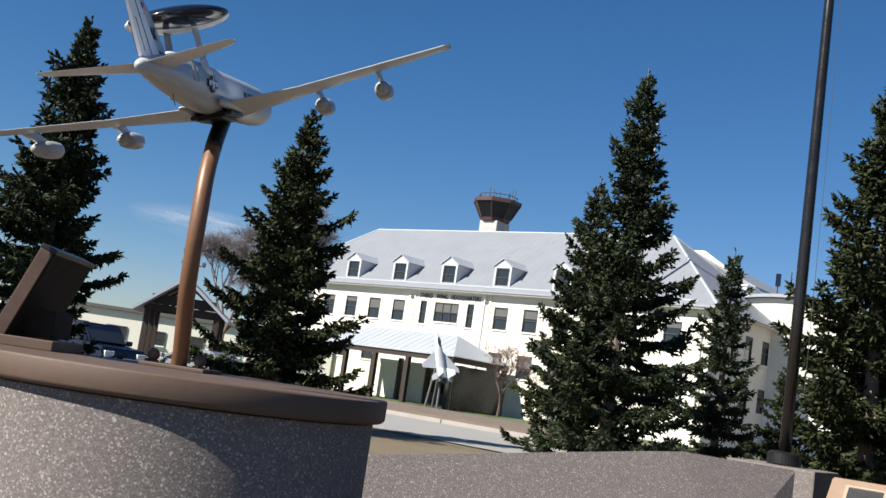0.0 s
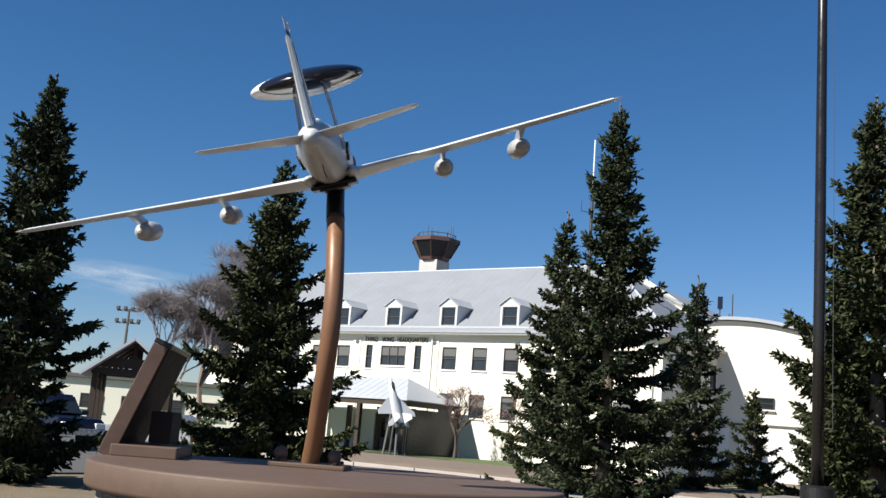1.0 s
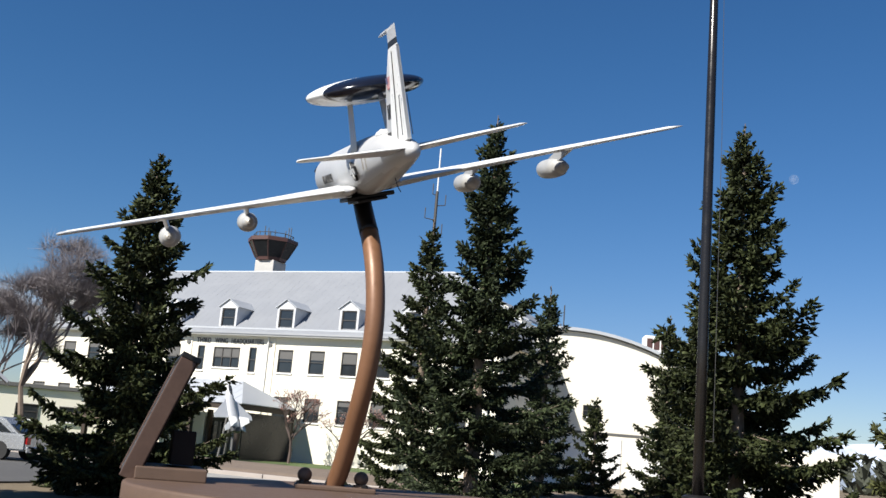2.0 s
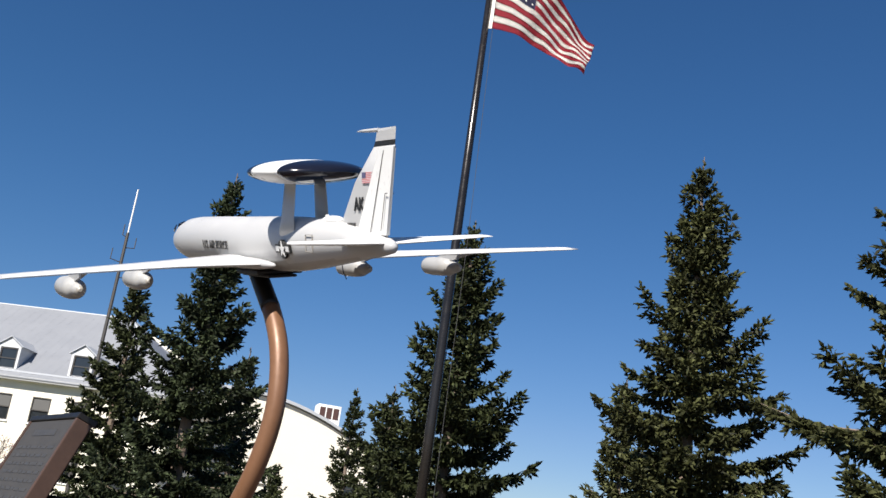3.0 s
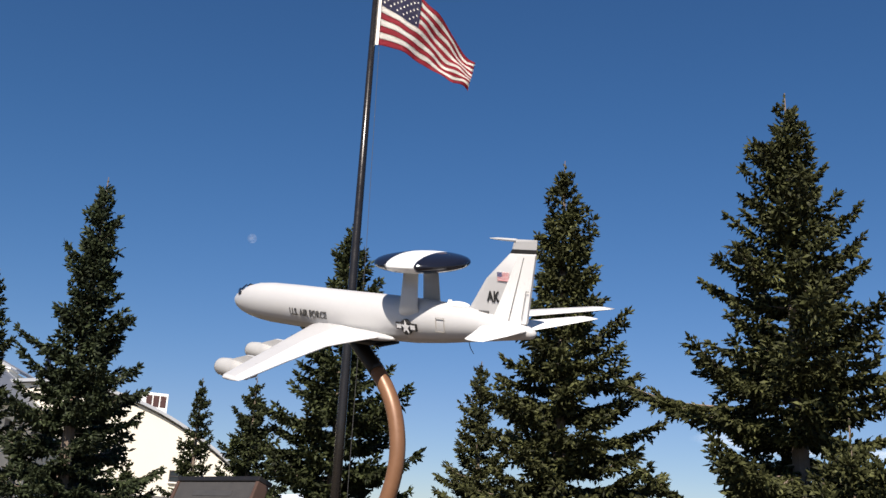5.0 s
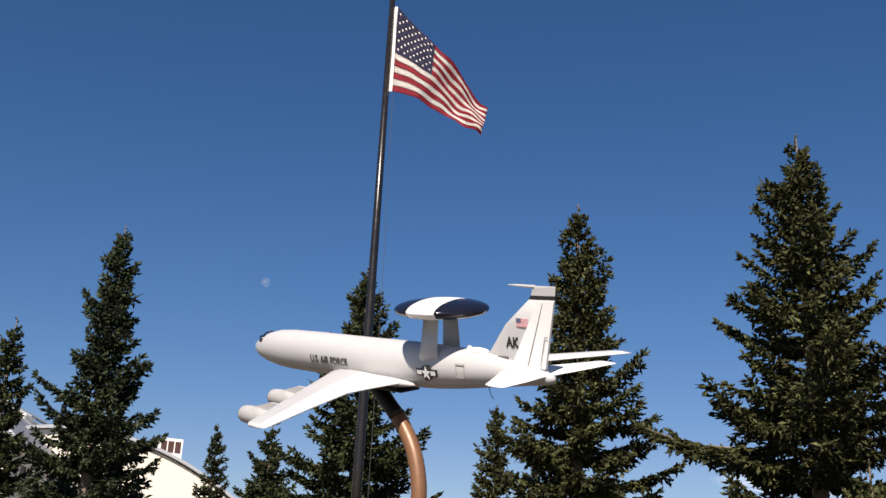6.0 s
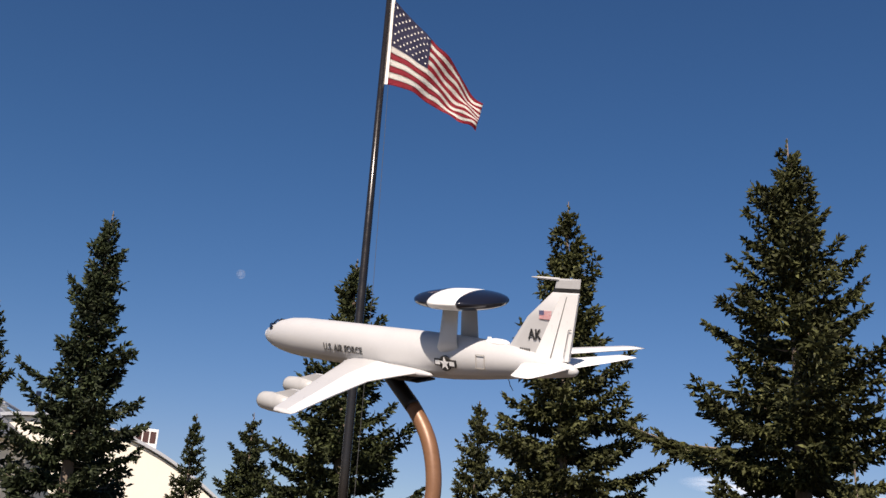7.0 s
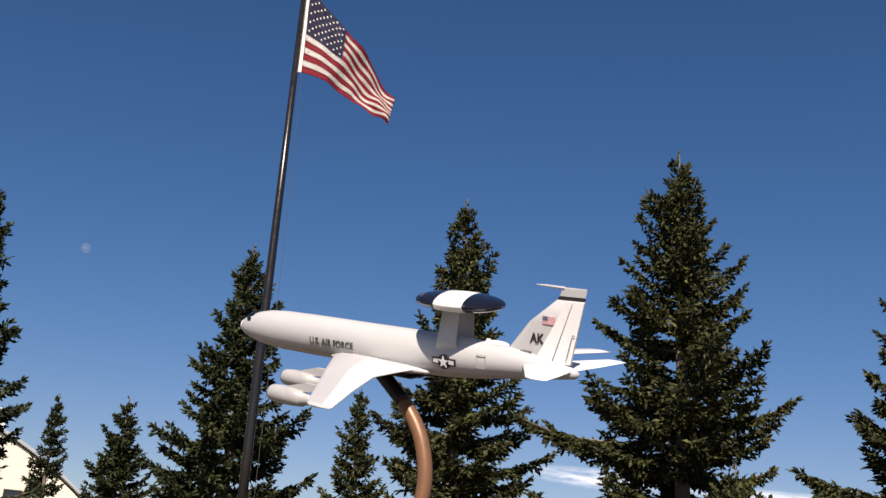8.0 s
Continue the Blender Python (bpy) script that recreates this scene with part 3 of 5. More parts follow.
# White gabled wing behind the headquarters, its gable seen past the hip.
def rear_wing():
    t = thing("rear_wing_building", HQ @ pose(3.2, 15.6, 0), "white gabled wing behind the headquarters with a flat-roofed annex", "building")
    bm = bmesh.new()
    prism(bm, [(-9, -0.3), (6.2, -0.3), (6.2, 12.2), (1.9, 15.0), (0.4, 15.0), (-1.4, 15.3), (-9, 10.2)], 0.4, frame_of((0, 0.4, 0), (1, 0, 0), (0, 0, 1)))
    part("gable_wall", bm, M_STUCCO, t)
    for a, b in (((-9.3, 10.1), (-1.4, 15.45)), ((0.3, 15.1), (6.5, 12.1))):
        a, b = Vector((a[0], 0, a[1])), Vector((b[0], 0, b[1]))
        bm = bmesh.new()
        loft(bm, [[p + Vector((0, y, 0)) for p in (a, b, b + Vector((0, 0, 0.2)), a + Vector((0, 0, 0.2)))] for y in (-0.35, 14)])
        part("roof", bm, M_ROOF, t, "grey metal roof slope with a dark edge")
    part("annex", box((3.4, -2.2, -0.3), (6.6, -0.02, 12.0), 0.03), M_STUCCO, t, "cream flat-roofed annex")
    part("coping", box((3.3, -2.3, 12.0), (6.7, -0.02, 12.12), 0.01), M_TRIM, t, "white coping")
    part("side_wall", box((5.8, 0.42, -0.3), (6.2, 14, 12.1)), M_STUCCO, t)


rear_wing()


# Control tower behind the ridge.
def control_tower():
    t = thing("control_tower", HQ @ pose(-10.6, 8.6, 0), "airfield control tower with rust-brown bands and slanted dark glazing", "control tower")
    part("shaft", box((-0.9, -0.9, 8.9), (0.9, 0.9, 15.55), 0.04), material("grey_plaster", (0.42, 0.41, 0.39), 0.85, spread=0.1, scale=1.0), t, "grey plastered shaft")
    oct8 = lambda r, z: [Vector((r * math.cos(radians(45 * k + 22.5)), r * math.sin(radians(45 * k + 22.5)), z)) for k in range(8)]
    for name, r0, z0, r1, z1, mat, lab in (("band", 1.22, 15.55, 1.30, 15.8, M_REDBR, "rust-brown lower band"), ("glazing", 1.31, 15.8, 1.98, 17.05, M_TINTED, "slanted dark glazing"), ("roof_band", 2.08, 17.05, 2.08, 17.35, M_REDBR, "rust-brown roof band"), ("deck", 1.9, 17.35, 1.8, 17.43, M_FRAME, "")):
        bm = bmesh.new()
        loft(bm, [oct8(r0, z0), oct8(r1, z1)])
        part(name, bm, mat, t, lab)
    for k in range(8):
        bm = bmesh.new()
        a = radians(45 * k + 22.5)
        tube(bm, [(1.33 * math.cos(a), 1.33 * math.sin(a), 15.8), (2.0 * math.cos(a), 2.0 * math.sin(a), 17.05)], 0.045, 6)
        part("mullion", bm, M_REDBR, t)
    random.seed(2)
    for k in range(11):
        a, r = random.random() * 6.28, 1.5 * random.random() ** 0.5
        bm = bmesh.new()
        tube(bm, [(r * math.cos(a), r * math.sin(a), 17.42), (r * math.cos(a), r * math.sin(a), 17.9 + 0.9 * random.random())], 0.035, 5)
        part("antenna", bm, M_BLIND, t)
    bm = bmesh.new()
    for k in range(8):
        a, b = radians(45 * k + 22.5), radians(45 * k + 67.5)
        tube(bm, [(1.65 * math.cos(a), 1.65 * math.sin(a), 17.75), (1.65 * math.cos(b), 1.65 * math.sin(b), 17.75)], 0.03, 5)
        tube(bm, [(1.65 * math.cos(a), 1.65 * math.sin(a), 17.42), (1.65 * math.cos(a), 1.65 * math.sin(a), 17.75)], 0.03, 5)
    part("railing", bm, M_FRAME, t)


control_tower()


# Entrance canopy on posts.
def canopy():
    c = thing("entrance_canopy", HQ, "grey metal-roofed entrance canopy on dark posts", "canopy")
    bm = bmesh.new()
    x0, x1, y0, y1, ze, zr = -13.5, -0.6, -7.0, -0.6, 3.45, 5.0
    ym = (y0 + y1) / 2
    p = [bm.verts.new(q) for q in ((x0, y0, ze), (x1, y0, ze), (x1, y1, ze), (x0, y1, ze), (x0 + 2.4, ym, zr), (x1 - 2.4, ym, zr))]
    for i in ((0, 1, 5, 4), (1, 2, 5), (2, 3, 4, 5), (3, 0, 4)):
        bm.faces.new([p[k] for k in i])
    lo = [bm.verts.new(v.co - Vector((0, 0, 0.05))) for v in p[:4]]
    for i in range(4):
        bm.faces.new((p[i], lo[i], lo[(i + 1) % 4], p[(i + 1) % 4]))
    bm.faces.new(lo)
    part("roof", bm, M_ROOFLT, c)
    for s in range(20):
        x = x0 + 0.6 + s * 0.63
        up = min(1, (x - x0) / 2.4, (x1 - x) / 2.4)
        sl = math.atan2(zr - ze, ym - y0)
        part("seam", box((x - 0.012, 0, 0), (x + 0.012, math.hypot(zr - ze, ym - y0) * up, 0.014), 0, pose(0, y0, ze) @ pose(0, 0, 0, math.degrees(sl))), M_ROOFLT, c)
    bm = bmesh.new()
    add_box(bm, (x0 + 0.1, y0 + 0.1, ze - 0.4), (x1 - 0.1, y0 + 0.3, ze - 0.06))
    add_box(bm, (x1 - 0.3, y0 + 0.3, ze - 0.4), (x1 - 0.1, y1, ze - 0.06))
    part("beam", bm, M_BROWN, c, "dark brown beams")
    for x in (x0 + 0.3, -10.4, -7.6, -4.6, x1 - 0.3):
        for y in (y0 + 0.25, y1 - 0.2):
            part("post", box((x - 0.15, y - 0.15, 0), (x + 0.15, y + 0.15, ze - 0.38), 0.015), M_BROWN, c)
    # added dark sheet in place of the shadow under the canopy
    part("wind_screen", box((x1 - 0.16, y0 + 0.5, 0.0), (x1 - 0.10, y1 - 0.4, 2.9)), M_TINTED, c, "dark side panel standing in for the canopy's shade")


canopy()


# Small fighter jet model standing on struts.
def fighter():
    t = thing("fighter_jet_model", HQ @ pose(1.9, -11.5, 0), "pale grey twin-fin fighter jet model climbing on three struts", "aircraft model")
    m = pose(0, 0, 3.05, 0, 0, 70) @ pose(0, 0, 0, 62) @ Matrix.Diagonal((0.72, 0.72, 0.72, 1))
    bm = bmesh.new()
    rings = []
    for y, w, h, z in ((2.6, 0.02, 0.02, 0), (2.2, 0.12, 0.13, 0), (1.6, 0.22, 0.26, 0.02), (1.1, 0.27, 0.30, 0.03), (0.5, 0.42, 0.26, 0), (-0.6, 0.46, 0.24, 0), (-1.6, 0.42, 0.22, 0), (-1.9, 0.34, 0.2, 0)):
        rings.append([m @ Vector((w * math.cos(k * math.pi / 7), y, z + h * math.sin(k * math.pi / 7))) for k in range(14)])
    loft(bm, rings)
    part("fuselage", bm, M_JET, t, smooth=True)
    for k in (-1, 1):
        for nm, out in (("wing", [(0.3, 0.7), (1.75, -0.75), (1.75, -1.1), (0.3, -1.0)]), ("tailplane", [(0.35, -1.2), (0.95, -1.75), (0.95, -2.15), (0.35, -1.9)])):
            bm = bmesh.new()
            prism(bm, [(k * x, y) for x, y in out], 0.05, m)
            part(nm, bm, M_JET, t)
        bm = bmesh.new()
        prism(bm, [(-0.9, 0.15), (-1.5, 1.15), (-1.9, 1.15), (-1.85, 0.15)], 0.04, m @ frame_of((k * 0.44, 0, 0), (0, 1, 0), (k * 0.12, 0, 1)))
        part("fin", bm, M_JET, t)
        bm = bmesh.new()
        tube(bm, [(k * 0.25, 0.1, 2.6), (k * 0.45 + 0.5, -0.8, 0.0)], 0.06, 8)
        part("strut", bm, M_BLIND, t)
        bm = bmesh.new()
        tube(bm, [m @ Vector((k * 0.22, -1.85, 0)), m @ Vector((k * 0.22, -2.2, 0))], [0.2, 0.15], 12)
        part("nozzle", bm, M_INKGREY, t)
    bm = bmesh.new()
    tube(bm, [(0, 0.2, 2.9), (-0.7, 0.8, 0.0)], 0.06, 8)
    part("strut", bm, M_BLIND, t)
    bm = bmesh.new()
    bmesh.ops.create_uvsphere(bm, u_segments=12, v_segments=8, radius=1, matrix=m @ pose(0, 1.35, 0.26) @ Matrix.Diagonal((0.15, 0.5, 0.16, 1)))
    part("cockpit", bm, M_GLASS, t, "dark glazed cockpit", smooth=True)


fighter()

# Radio mast beside the building.
mast = thing("radio_mast", pose(7.9, 58.5, 0), "slender dark radio mast with short side antennas", "antenna mast")
bm = bmesh.new()
tube(bm, [(0, 0, 0), (0, 0, 18.6)], [0.14, 0.10], 8)
part("mast", bm, M_FRAME, mast)
bm = bmesh.new()
tube(bm, [(0, 0, 18.6), (0, 0, 21.6)], 0.05, 6)
part("whip", bm, M_TRIM, mast, "white whip antenna")
for z, x in ((17.6, 0.6), (16.6, -0.7), (15.6, 0.5), (18.3, -0.3)):
    bm = bmesh.new()
    tube(bm, [(0, 0, z), (x, 0, z + 0.1), (x, 0, z + 0.8)], 0.035, 6)
    part("side_antenna", bm, M_FRAME, mast)


# Arched hangar.
def hangar():
    t = thing("hangar", pose(18.8, 63.45, 0, 0, 0, -12), "large cream hangar with shallow arched roof", "hangar")
    half, crown, spring = 13.5, 10.75, 5.0
    arc = [(x, spring + (crown - spring) * (1 - (x / half) ** 2)) for x in [half * (k / 20 - 1) for k in range(41)]]
    bm = bmesh.new()
    prism(bm, [(-half, -0.3)] + arc + [(half, -0.3)], 0.4, frame_of((0, 0.4, 0), (1, 0, 0), (0, 0, 1)))
    part("gable_wall", bm, M_STUCCO, t)
    bm = bmesh.new()
    loft(bm, [[Vector((x * 1.012, y, z + 0.06 + h)) for x, z in arc for h in (0,)] + [Vector((x * 1.012, y, z + 0.28)) for x, z in reversed(arc)] for y in (-0.35, 40)])
    part("roof", bm, M_ROOFLT, t, "pale grey curved roof")
    part("parapet", box((-half, 0.5, -0.3), (-half + 0.3, 40, spring)), M_STUCCO, t)
    part("side_wall", box((half - 0.3, 0.5, -0.3), (half, 40, spring)), M_STUCCO, t)
    bm = bmesh.new()
    for k in range(6):
        add_box(bm, (-half + 4.5 * k + 0.3, -0.06, 0), (-half + 4.5 * k + 4.2, -0.01, 3.4), 0.02)
    part("door_leaves", bm, M_TRIM, t, "white sliding hangar doors")
    part("fascia", box((-half, -0.05, 3.62), (half, -0.006, 3.78), 0.01), M_BLIND, t, "thin grey rail above the doors")
    part("lean_to", box((half + 0.01, 1.0, -0.3), (half + 6.0, 14, 3.6), 0.03), M_STUCCO, t, "low cream lean-to")
    for x in (-9.0, 2.0, 8.5):
        window_unit(t, x, 5.2, 1.2, 0.8, off=-0.1, back=0.09, blind=False)
    bm = bmesh.new()
    add_box(bm, (5.6, 0.6, 9.4), (7.3, 2.2, 10.95), 0.03)
    part("roof_unit", bm, M_TRIM, t, "white rooftop unit with louvres")
    for k in range(3):
        part("louvre", box((5.75 + 0.5 * k, 0.57, 9.95), (6.15 + 0.5 * k, 0.61, 10.75)), M_REDBR, t)
    for x, z, h in ((-1.1, 10.6, 1.6), (-0.45, 10.6, 0.8), (-0.25, 10.6, 2.2)):
        bm = bmesh.new()
        tube(bm, [(x, 1.2, z), (x, 1.2, z + h)], 0.05, 6)
        part("roof_vent", bm, M_FRAME, t)
    bm = bmesh.new()
    add_box(bm, (-1.28, 1.05, 11.7), (-0.92, 1.35, 12.6), 0.04)
    part("siren_box", bm, M_BLUECAR, t, "dark blue siren box")


hangar()


# Timber shelter at the parking lot.
def shelter():
    t = thing("picnic_shelter", pose(-14.3, 38.0, 0, 0, 0, 14), "open brown timber shelter with gabled roof", "shelter")
    w, d, ze, zr = 3.6, 4.2, 3.0, 4.55
    for x in (-w / 2 + 0.2, w / 2 - 0.2):
        for y in (0.4, d / 2, d - 0.4):
            part("post", box((x - 0.13, y - 0.13, 0), (x + 0.13, y + 0.13, ze), 0.01), M_BROWN, t)
    for k in (-1, 1):
        a, b = Vector((k * (w / 2 + 0.35), 0, ze - 0.15)), Vector((0, 0, zr))
        n = Vector((-(b - a).z, 0, (b - a).x)).normalized() * 0.12 * -k
        bm = bmesh.new()
        loft(bm, [[p + Vector((0, y, 0)) for p in (a, b, b + n, a + n)] for y in (-0.5, d + 0.5)])
        part("roof_slope", bm, M_ROOFLT, t, "pale shingled roof slope")
    for y in (0.4, d / 2, d - 0.4):
        bm = bmesh.new()
        add_box(bm, (-w / 2, y - 0.1, ze), (w / 2, y + 0.1, ze + 0.28))
        for k in (-1, 1):
            tube(bm, [(k * w / 2, y, ze + 0.2), (0, y, zr - 0.1)], 0.1, 6)
            tube(bm, [(k * w / 4, y, ze + 0.2), (0, y, ze + 0.9)], 0.07, 6)
        tube(bm, [(0, y, ze + 0.2), (0, y, zr - 0.1)], 0.09, 6)
        part("truss", bm, M_BROWN, t)
    part("gable_board", box((-1.5, 0.28, ze + 0.3), (1.5, 0.31, ze + 0.75)), M_BROWN, t)


shelter()

# Low pale building far behind the parking lot.
low = thing("low_building", pose(-26, 70, 0, 0, 0, 12), "long low pale building with flat roof behind the parking lot", "building")
part("wall", box((-16, 0, -0.5), (12, 8, 3.6), 0.03), M_STUCCO, low)
part("roof", box((-16.3, -0.3, 3.6), (12.3, 8.3, 3.9), 0.03), M_BLIND, low)
for k in range(9):
    window_unit(low, -14 + 3 * k, 1.9, 1.6, 1.1, off=-0.1, back=0.09, blind=False)

# Floodlight mast at the parking lot.
lm = thing("floodlight_mast", pose(-27.5, 74, 0), "tall grey floodlight mast with two crossarms", "light mast")
bm = bmesh.new()
tube(bm, [(0, 0, 0), (0, 0, 9.5)], [0.17, 0.1], 8)
part("pole", bm, M_BLIND, lm)
for z in (8.3, 9.3):
    part("crossarm", box((-1.0, -0.06, z), (1.0, 0.06, z + 0.12)), M_BLIND, lm)
    for x in (-0.9, -0.3, 0.3, 0.9):
        part("floodlight", box((x - 0.13, -0.2, z + 0.12), (x + 0.13, 0.08, z + 0.4), 0.03), M_INKGREY, lm)


# ---------------------------------------------------------------- vehicles
def wheel(parent, x, y, r=0.36):
    w = new("wheel")
    w.parent, w.matrix_basis = parent, pose(x, y, r, 90, 0, 0)
    bm = bmesh.new()
    lathe(bm, [(r * 0.62, -0.11), (r * 0.95, -0.11), (r, -0.06), (r, 0.06), (r * 0.95, 0.11), (r * 0.62, 0.11)], 24)
    part("tyre", bm, M_RUBBER, w, smooth=False)
    bm = bmesh.new()
    lathe(bm, [(0.02, -0.09), (r * 0.6, -0.1), (r * 0.6, 0.1), (0.02, 0.09)], 24)
    part("rim", bm, M_SILVER, w)


def vehicle(name, m, paint, label, category, pickup):
    t = thing(name, m, label, category)
    L, W = (5.6, 1.95) if pickup else (4.6, 1.78)
    h0, belt, top = (0.55, 1.15, 1.85) if pickup else (0.3, 0.92, 1.45)
    prof = [(-L / 2, h0 + 0.05), (-L / 2, belt - 0.02), (-L / 2 + 0.1, belt), (L / 2 - 1.2, belt), (L / 2 - 0.15, belt - 0.1), (L / 2, belt - 0.35), (L / 2, h0)]
    bm = bmesh.new()
    prism(bm, prof, W, frame_of((0, W / 2, 0), (1, 0, 0), (0, 0, 1)))
    bmesh.ops.bevel(bm, geom=list(bm.edges), offset=0.06, segments=2, affect="EDGES")
    part("body", bm, paint, t)
    cab = [(-0.45, belt - 0.05), (-0.3, top), (1.1, top), (1.75, belt - 0.05)] if pickup else [(-1.9, belt - 0.05), (-1.2, top), (0.35, top), (1.25, belt - 0.05)]
    bm = bmesh.new()
    prism(bm, cab, W - 0.24, frame_of((0, W / 2 - 0.12, 0), (1, 0, 0), (0, 0, 1)))
    bmesh.ops.bevel(bm, geom=list(bm.edges), offset=0.08, segments=2, affect="EDGES")
    part("cab", bm, paint, t)
    for k in (-1, 1):
        for a, b in ((0.06, 0.48), (0.52, 0.94)):
            bm = bmesh.new()
            lox, hix = cab[0][0] + 0.12, cab[3][0] - 0.12
            tlo, thi = cab[1][0] + 0.08, cab[2][0] - 0.08
            out = [(lox + (hix - lox) * a, belt + 0.04), (lox + (hix - lox) * b, belt + 0.04), (tlo + (thi - tlo) * b, top - 0.12), (tlo + (thi - tlo) * a, top - 0.12)]
            prism(bm, out, 0.02, frame_of((0, k * (W / 2 - 0.11) + 0.01, 0), (1, 0, 0), (0, 0, 1)))
            part("side_window", bm, M_GLASS, t)
    for (xa, za), (xb, zb), nm in ((cab[2], cab[3], "windscreen"), (cab[1], cab[0], "rear_window")):
        sgn = 1 if nm == "windscreen" else -1
        bm = bmesh.new()
        loft(bm, [[Vector((xa + sgn * 0.03, y, za - 0.1)), Vector((xb - sgn * 0.02, y, zb + 0.12)), Vector((xb - sgn * 0.0, y, zb + 0.12)), Vector((xa + sgn * 0.05, y, za - 0.1))] for y in (-W / 2 + 0.25, W / 2 - 0.25)])
        part(nm, bm, M_GLASS, t)
    if pickup:
        part("bed", box((-L / 2 + 0.12, -W / 2 + 0.15, belt - 0.05), (-0.55, W / 2 - 0.15, belt + 0.015)), M_RUBBER, t)
    for k in (-1, 1):
        part("headlight", box((L / 2 - 0.12, k * W * 0.36 - 0.2, belt - 0.42), (L / 2 + 0.02, k * W * 0.36 + 0.2, belt - 0.22), 0.03), M_TRIM, t)
        part("tail_light", box((-L / 2 - 0.02, k * W * 0.4 - 0.12, belt - 0.35), (-L / 2 + 0.1, k * W * 0.4 + 0.12, belt - 0.1), 0.02), M_RED_LAMP, t)
        part("mirror", box((cab[3][0] - 0.35, k * (W / 2 + 0.08) - 0.1, belt + 0.02), (cab[3][0] - 0.2, k * (W / 2 + 0.08) + 0.1, belt + 0.2), 0.03), paint, t)
    part("bumper", box((-L / 2 - 0.08, -W / 2 + 0.06, h0), (-L / 2 - 0.005, W / 2 - 0.06, h0 + 0.2), 0.03), M_SILVER if pickup else paint, t)
    part("front_bumper", box((L / 2 + 0.005, -W / 2 + 0.06, h0 - 0.05), (L / 2 + 0.08, W / 2 - 0.06, h0 + 0.18), 0.03), M_SILVER if pickup else paint, t)
    for x in (-L / 2 + 0.95, L / 2 - 0.95):
        for k in (-1, 1):
            wheel(t, x, k * (W / 2 - 0.1), 0.39 if pickup else 0.32)


vehicle("pickup_truck", pose(-14.6, 29.0, 0.02, 0, 0, -30), M_BLUECAR, "dark blue pickup truck parked on the asphalt", "pickup truck", True)
vehicle("sedan_car", pose(-10.9, 31.5, 0.02, 0, 0, 160), M_SILVER, "silver sedan car parked in the lot", "car", False)
vehicle("sedan_car", pose(-20.6, 40.0, 0.02, 0, 0, 165), M_SILVER, "silver sedan car parked by the timber shelter", "car", False)


# ---------------------------------------------------------------- trees
def triangles(name, verts):
    """A mesh of loose triangles from rows of three points."""
    nf = len(verts) // 3
    me = bpy.data.meshes.new(name)
    me.vertices.add(3 * nf)
    me.vertices.foreach_set("co", verts.ravel())
    me.loops.add(3 * nf)
    me.loops.foreach_set("vertex_index", np.arange(3 * nf))
    me.polygons.add(nf)
    me.polygons.foreach_set("loop_start", np.arange(0, 3 * nf, 3))
    me.polygons.foreach_set("loop_total", np.full(nf, 3))
    me.update(calc_edges=True)
    return me


def unit(v):
    return v / (np.linalg.norm(v, axis=-1, keepdims=True) + 1e-9)


def blades(base, way, length, rng, k, blade_l, blade_w, splay=0.9):
    """Single needles-in-bunches, splayed forwards round each shoot."""
    n = len(base)
    p = base[:, None, :] + way[:, None, :] * length[:, None, None] * rng.random((n, k, 1))
    rad = rng.normal(size=(n, k, 3))
    rad = unit(rad - (rad * way[:, None, :]).sum(-1, keepdims=True) * way[:, None, :])
    d = unit(way[:, None, :] * 0.75 + rad * splay)
    side = unit(np.cross(d, rng.normal(size=(n, k, 3))))
    ln = blade_l * (0.6 + 0.8 * rng.random((n, k, 1)))
    w = blade_w * (0.7 + 0.6 * rng.random((n, k, 1)))
    return np.stack([p - side * w * 0.5, p + side * w * 0.5, p + d * ln], 2).reshape(-1, 3)


def shoots(base, way, length, rng, thick):
    """The body of each shoot: a three-sided spindle, thickest past its middle, drooping a little at the tip."""
    n = len(base)
    a = unit(np.cross(way, rng.normal(size=(n, 3))))
    b = np.cross(way, a)
    r = (thick * (0.7 + 0.6 * rng.random(n)))[:, None]
    mid = base + way * (length * (0.45 + 0.2 * rng.random(n)))[:, None]
    tip = base + way * length[:, None]
    ring = [mid + r * (a * math.cos(q) + b * math.sin(q)) for q in (0.0, 2.0944, 4.1888)]
    tri = []
    for i in range(3):
        u, v = ring[i], ring[(i + 1) % 3]
        tri += [base, u, v, tip, v, u]
    return np.stack(tri, 1).reshape(-1, 3)


